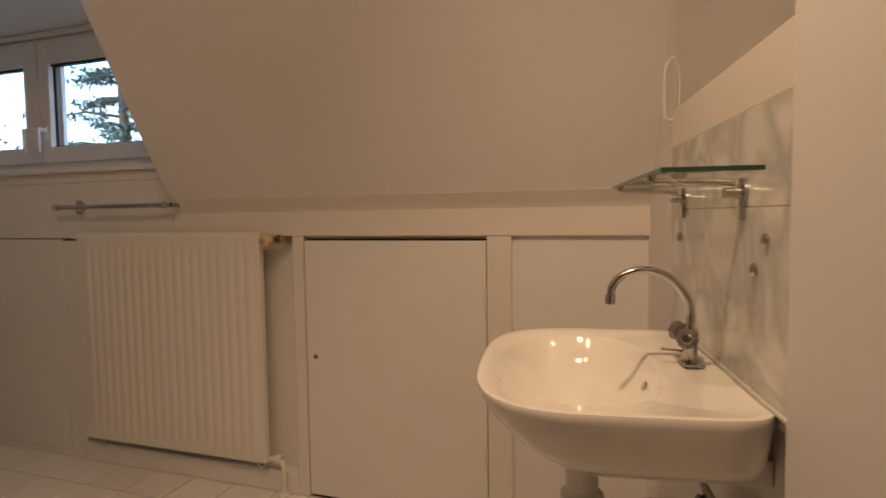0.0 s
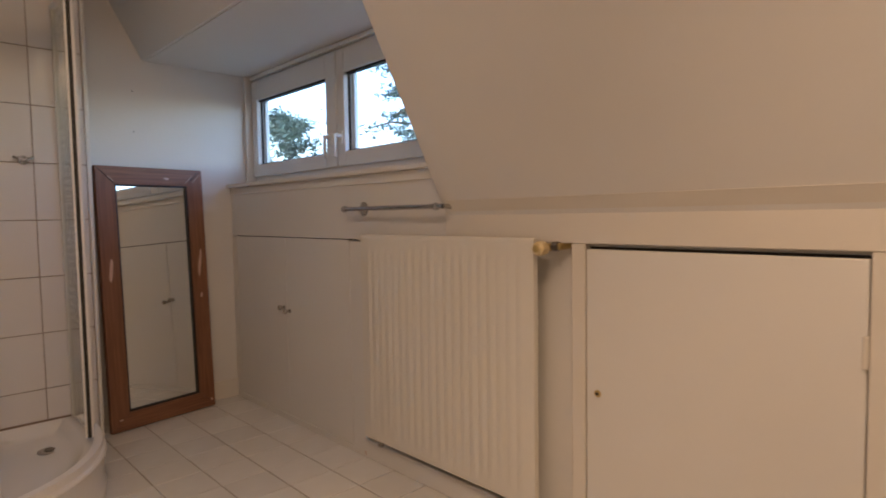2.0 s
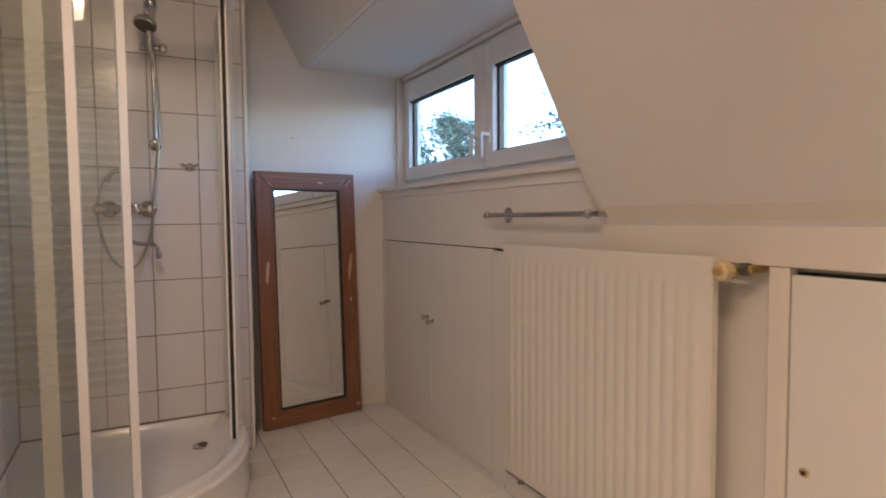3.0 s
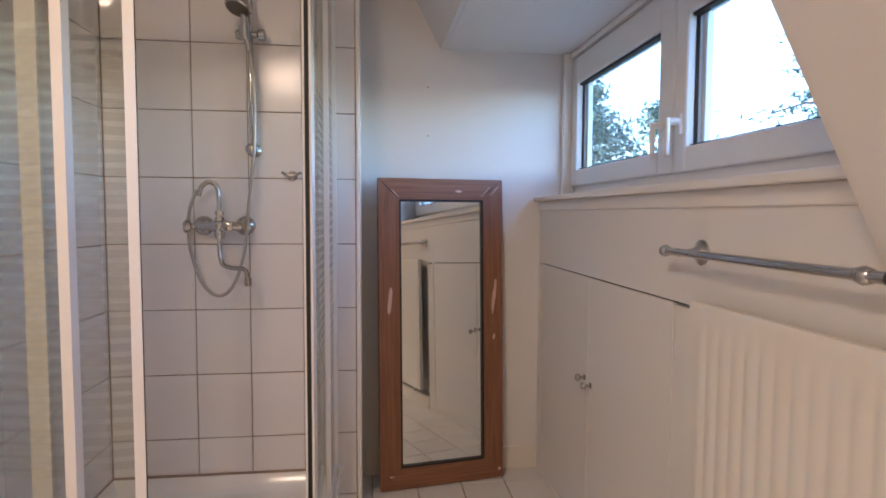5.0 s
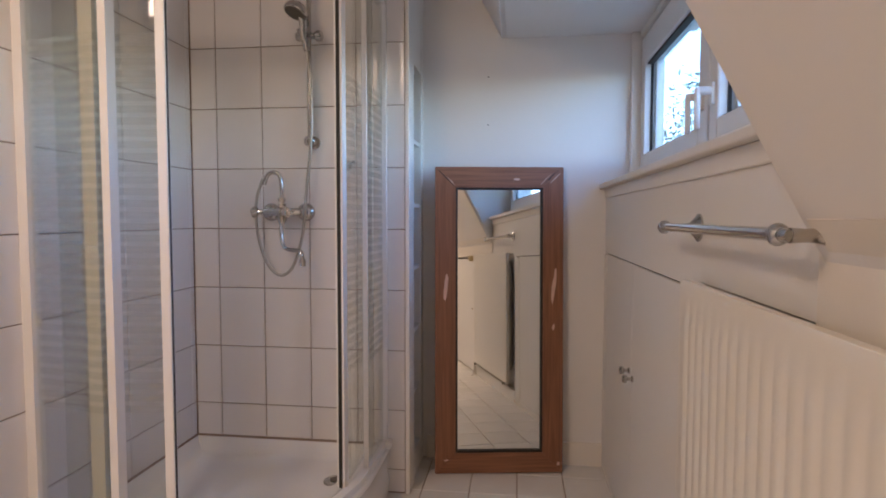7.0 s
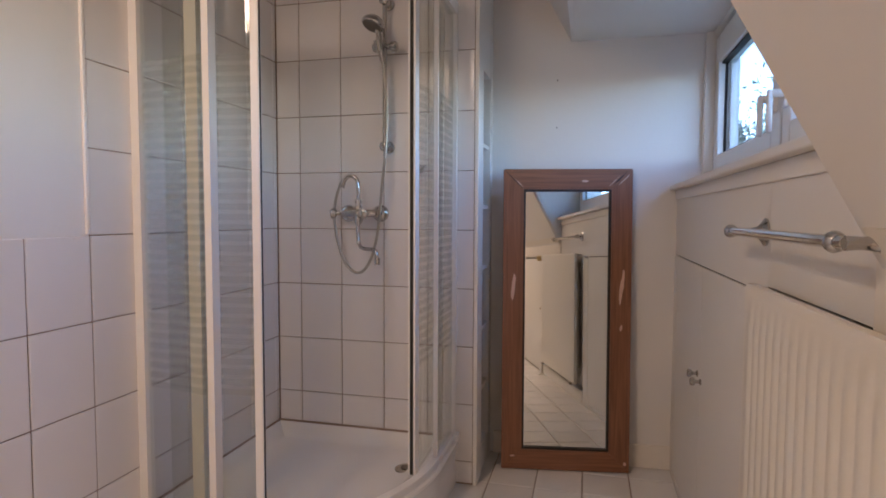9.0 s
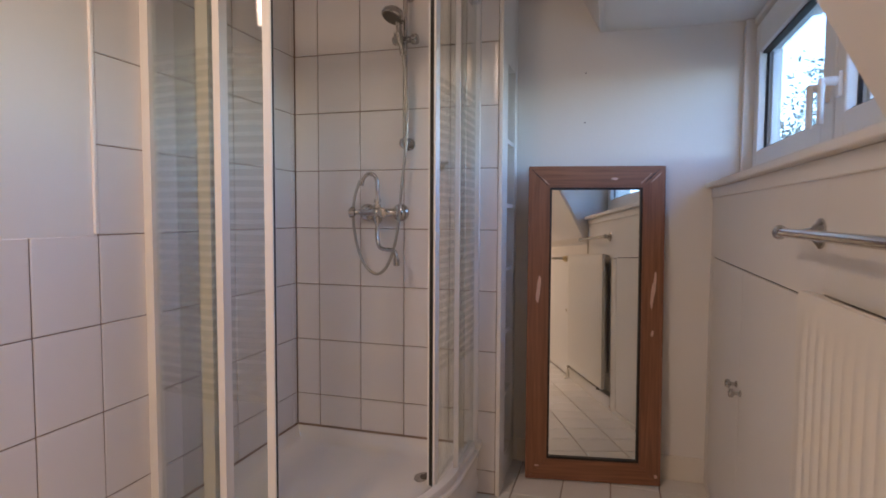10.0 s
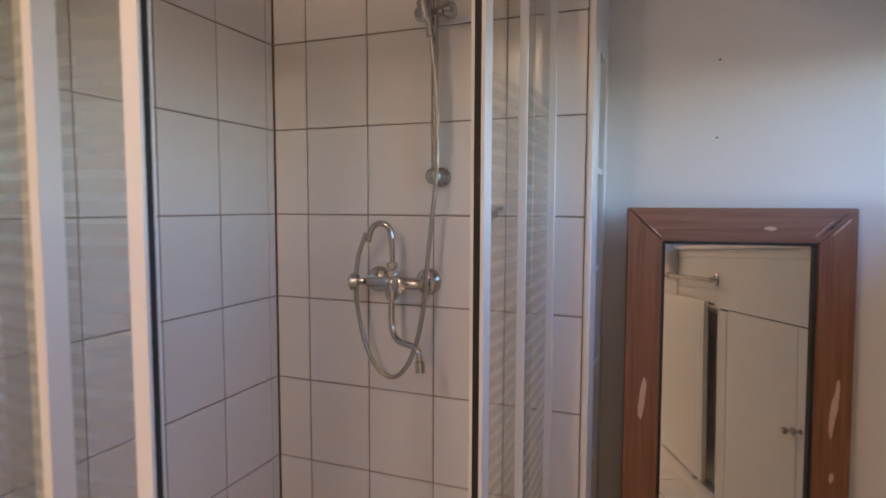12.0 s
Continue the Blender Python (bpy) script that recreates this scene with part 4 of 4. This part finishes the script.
def glass_shelf():
    t = thing("glass_shelf", RIGHT @ pose(0.42, 0, 1.132), "small glass shelf on two chrome brackets", "shelf")
    gl = part("glass", box(0.0, 0.575, -0.155, -0.022, 0, 0.006), SHOWERGLASS, t, "clear glass")
    e = bmesh.new()
    for q in ((0, 0.575, -0.1565, -0.1552), (-0.0013, 0.0, -0.1552, -0.022), (0.575, 0.5763, -0.1552, -0.022)):
        box(q[0], q[1], q[2], q[3], -0.0005, 0.0065, bm=e)
    part("glass_edge", e, GREENEDGE, gl, "green cut edge")
    for x in (0.09, 0.47):
        k = part("bracket", lathe([(0, 0.018), (0.004, 0.018), (0.008, 0.009), (0.03, 0.008)], (x, -0.0145, -0.028), (0, -1, 0), 14), DULLCHROME, t, smooth=True)
        part("arm", tube([(x, -0.03, -0.012), (x, -0.15, -0.008)], 0.0055, 10), DULLCHROME, k, smooth=True)
        part("plate", box(x - 0.009, x + 0.009, -0.022, -0.0142, -0.07, -0.005, 0.002), DULLCHROME, k)
        part("front_clip", lathe([(0, 0.007), (0.012, 0.007)], (x, -0.15, -0.008), (0, -0.2, 1), 10), DULLCHROME, k, smooth=True)
    return t


glass_shelf()


# ---------- ceiling lamp ----------
def ceiling_lamp():
    t = thing("ceiling_lamp", pose(-0.05, 0.43, CEIL), "white ceiling bar with three warm spot heads", "lamp")
    o = Vector((-0.05, 0.43, CEIL))
    part("bar", box(-0.46, 0.46, -0.02, 0.02, -0.022, -0.001, 0.004), WALL2, t)
    for at, aim, share, cone, size in SPOTS:
        p = Vector(at) - o
        d = (Vector(aim) - Vector(at)).normalized()
        h = part("spot_head", lathe([(-0.075, 0.012), (-0.07, 0.026), (-0.045, 0.034), (-0.034, 0.034)], p, d, 20), WALL2, t, smooth=True)
        part("stem", tube([(p.x - d.x * 0.06, p.y - d.y * 0.06, -0.02), p - d * 0.06], 0.006, 8), DULLCHROME, h, smooth=True)
    return t


ceiling_lamp()


# ---------- outside ----------
g = bmesh.new()
bmesh.ops.create_circle(g, cap_ends=True, radius=2500, segments=64)
bmesh.ops.translate(g, verts=g.verts, vec=(0, 0, -3.0))
structure("ground", g, GRASS, "dull green lawn outside, reaching far", "ground")


def tree(name, x, y, height, radius, conifer, seed, label):
    rnd = random.Random(seed)
    t = thing(name, pose(x, y, -3.0), label, "tree")
    part("trunk", tube([(0, 0, 0), (0.05, 0.03, height * 0.3), (0.0, -0.05, height * 0.62), (0.05, 0.0, height * 0.97)], 0.2, 9, radii=[0.22, 0.17, 0.10, 0.02]), BARK, t, smooth=True)
    crown, limbs = bmesh.new(), bmesh.new()

    def leaf(p, s):
        a, b_ = Vector((rnd.gauss(0, 1), rnd.gauss(0, 1), rnd.gauss(0, 1))).normalized(), Vector((rnd.gauss(0, 1), rnd.gauss(0, 1), rnd.gauss(0, 1))).normalized()
        crown.faces.new([crown.verts.new(q) for q in (p - a * s, p + b_ * s * 0.5, p + a * s, p - b_ * s * 0.45)])
    n = 95 if conifer else 70
    for i in range(n):
        f = rnd.uniform(0.22, 0.98)
        ang = rnd.uniform(0, 2 * math.pi)
        reach = radius * ((1.08 - f) if conifer else math.sqrt(max(0.05, 1 - (2 * f - 1.15) ** 2))) * rnd.uniform(0.6, 1.08)
        s = Vector((0, 0, height * f))
        e = Vector((math.cos(ang) * reach, math.sin(ang) * reach, height * f + (-0.10 * reach if conifer else 0.35 * reach)))
        mid = (s + e) / 2 + Vector((0, 0, 0.08 * reach))
        tube([s, mid, e], 0.03, 5, limbs, radii=[0.045, 0.028, 0.008])
        for _ in range(150 if conifer else 330):
            k = rnd.uniform(0.25, 1.05)
            sp = (0.05 + 0.13 * k * reach) * (0.7 if conifer else 1.5)
            leaf(s.lerp(e, k) + Vector((rnd.gauss(0, sp), rnd.gauss(0, sp), rnd.gauss(0, sp * 0.6))), rnd.uniform(0.035, 0.085))
    tagged(part("limbs", limbs, BARK, t, smooth=True), kind="stuff")
    tagged(part("crown", crown, NEEDLE if conifer else LEAF, t, "thin needled twigs" if conifer else "dense dark green leaves"), kind="stuff")
    return t


tree("conifer_tree", -10.6, 10.2, 11.0, 3.3, True, 12, "sparse tall conifer in the garden")
tree("broadleaf_tree", -14.0, 8.4, 6.9, 1.3, False, 11, "round dark green broadleaf tree in the garden")
tree("broadleaf_tree", -15.5, 6.9, 7.5, 1.7, False, 13, "dense grey-green tree further off in the garden")
tree("broadleaf_tree", -19.0, 5.3, 6.6, 1.9, False, 14, "low grey-green tree further off in the garden")


# ---------- tiles ----------
def tile_mesh(name, a, b_, th, mat, bev=0.0022):
    """A tile lying in local x-y with its face at z = th."""
    me = flush(box(0, a, 0, b_, 0, th, bev, 1), mat, name)
    return me


cache = {}


def lay(parent, m, a, b_, th, mat, name):
    key = (round(a, 3), round(b_, 3), th, mat.name)
    if key not in cache:
        cache[key] = tile_mesh(name, round(a, 3), round(b_, 3), th, mat)
    ob = new(name, cache[key])
    ob.parent = parent
    ob.matrix_basis = m
    return ob


J, JF = 0.0034, 0.0045
floor_tiles = thing("floor_tiling", pose(0, 0, 0), "white square floor tiles with thin dark joints", "floor", kind="structure")
xs = [FAR] + [-3.0 + 0.2 * i for i in range(20)]
ys = [LEFT - 0.13] + [0.09 + 0.2 * i for i in range(10)]
for xa, xb in zip(xs, xs[1:]):
    for ya, yb in zip(ys, ys[1:]):
        if xb < TX - 0.15 and yb < TY - 0.2 or yb < 1.03 and xb < BACK:
            continue
        yb2 = min(yb, KNEE + 0.02)
        lay(floor_tiles, pose(xa + JF / 2, ya + JF / 2, -0.006), xb - xa - JF, yb2 - ya - JF, 0.006, FTILE, "tile")

rows_z = [0.006, 0.102] + [0.352 + 0.25 * i for i in range(8)] + [2.44]
back_tiles = thing("shower_back_tiling", pose(0, 0, 0), "white wall tiles with brown joints behind the shower", "tiling", kind="structure")
cols = [LEFT + 0.001, 0.226, 0.426, 0.627, 0.828, 1.029]
for ya, yb in zip(cols, cols[1:]):
    for za, zb in zip(rows_z, rows_z[1:]):
        if zb < 0.2 and ya < 0.8:
            continue
        if zb - za > 0.02:
            # local x -> world y, local y -> world z, local z -> world x
            m = Matrix(((0, 0, 1, BACK - 0.006), (1, 0, 0, ya + J / 2), (0, 1, 0, za + J / 2), (0, 0, 0, 1)))
            lay(back_tiles, m, yb - ya - J, zb - za - J, 0.006, TILE, "tile")

left_tiles = thing("left_wall_tiling", pose(0, 0, 0), "white wall tiles with brown joints, full height in the shower", "tiling", kind="structure")
structure("wall_left_grout", box(BACK, -0.32, LEFT - 0.008, LEFT - 0.0055, 0, 1.1), GROUT, "brown tile joints on the long wall", "wall")
structure("wall_left_grout_shower", box(BACK, -1.722, LEFT - 0.008, LEFT - 0.0055, 1.1, 2.44), GROUT, "brown tile joints in the shower", "wall")
xs = [BACK + 0.001] + [-1.72 - 0.2 * i for i in range(5, -1, -1)] + [-1.72 + 0.2 * i for i in range(1, 8)] + [-0.32]
xs = sorted(set(round(v, 4) for v in xs))
for xa, xb in zip(xs, xs[1:]):
    for za, zb in zip(rows_z, rows_z[1:]):
        if zb > 1.11 and xb > -1.71 or (zb < 0.2 and xb < TX) or xb - xa < 0.012:
            continue
        m = Matrix(((-1, 0, 0, xb - J / 2), (0, 0, 1, LEFT - 0.0056), (0, 1, 0, za + J / 2), (0, 0, 0, 1)))
        lay(left_tiles, m, xb - xa - J, zb - za - J, 0.0056, TILE, "tile")
structure("trim_tile_end", box(-1.7195, -1.709, LEFT - 0.008, LEFT + 0.002, 1.105, 2.44, 0.003), ALU, "white strip at the edge of the tall tiling", "trim")
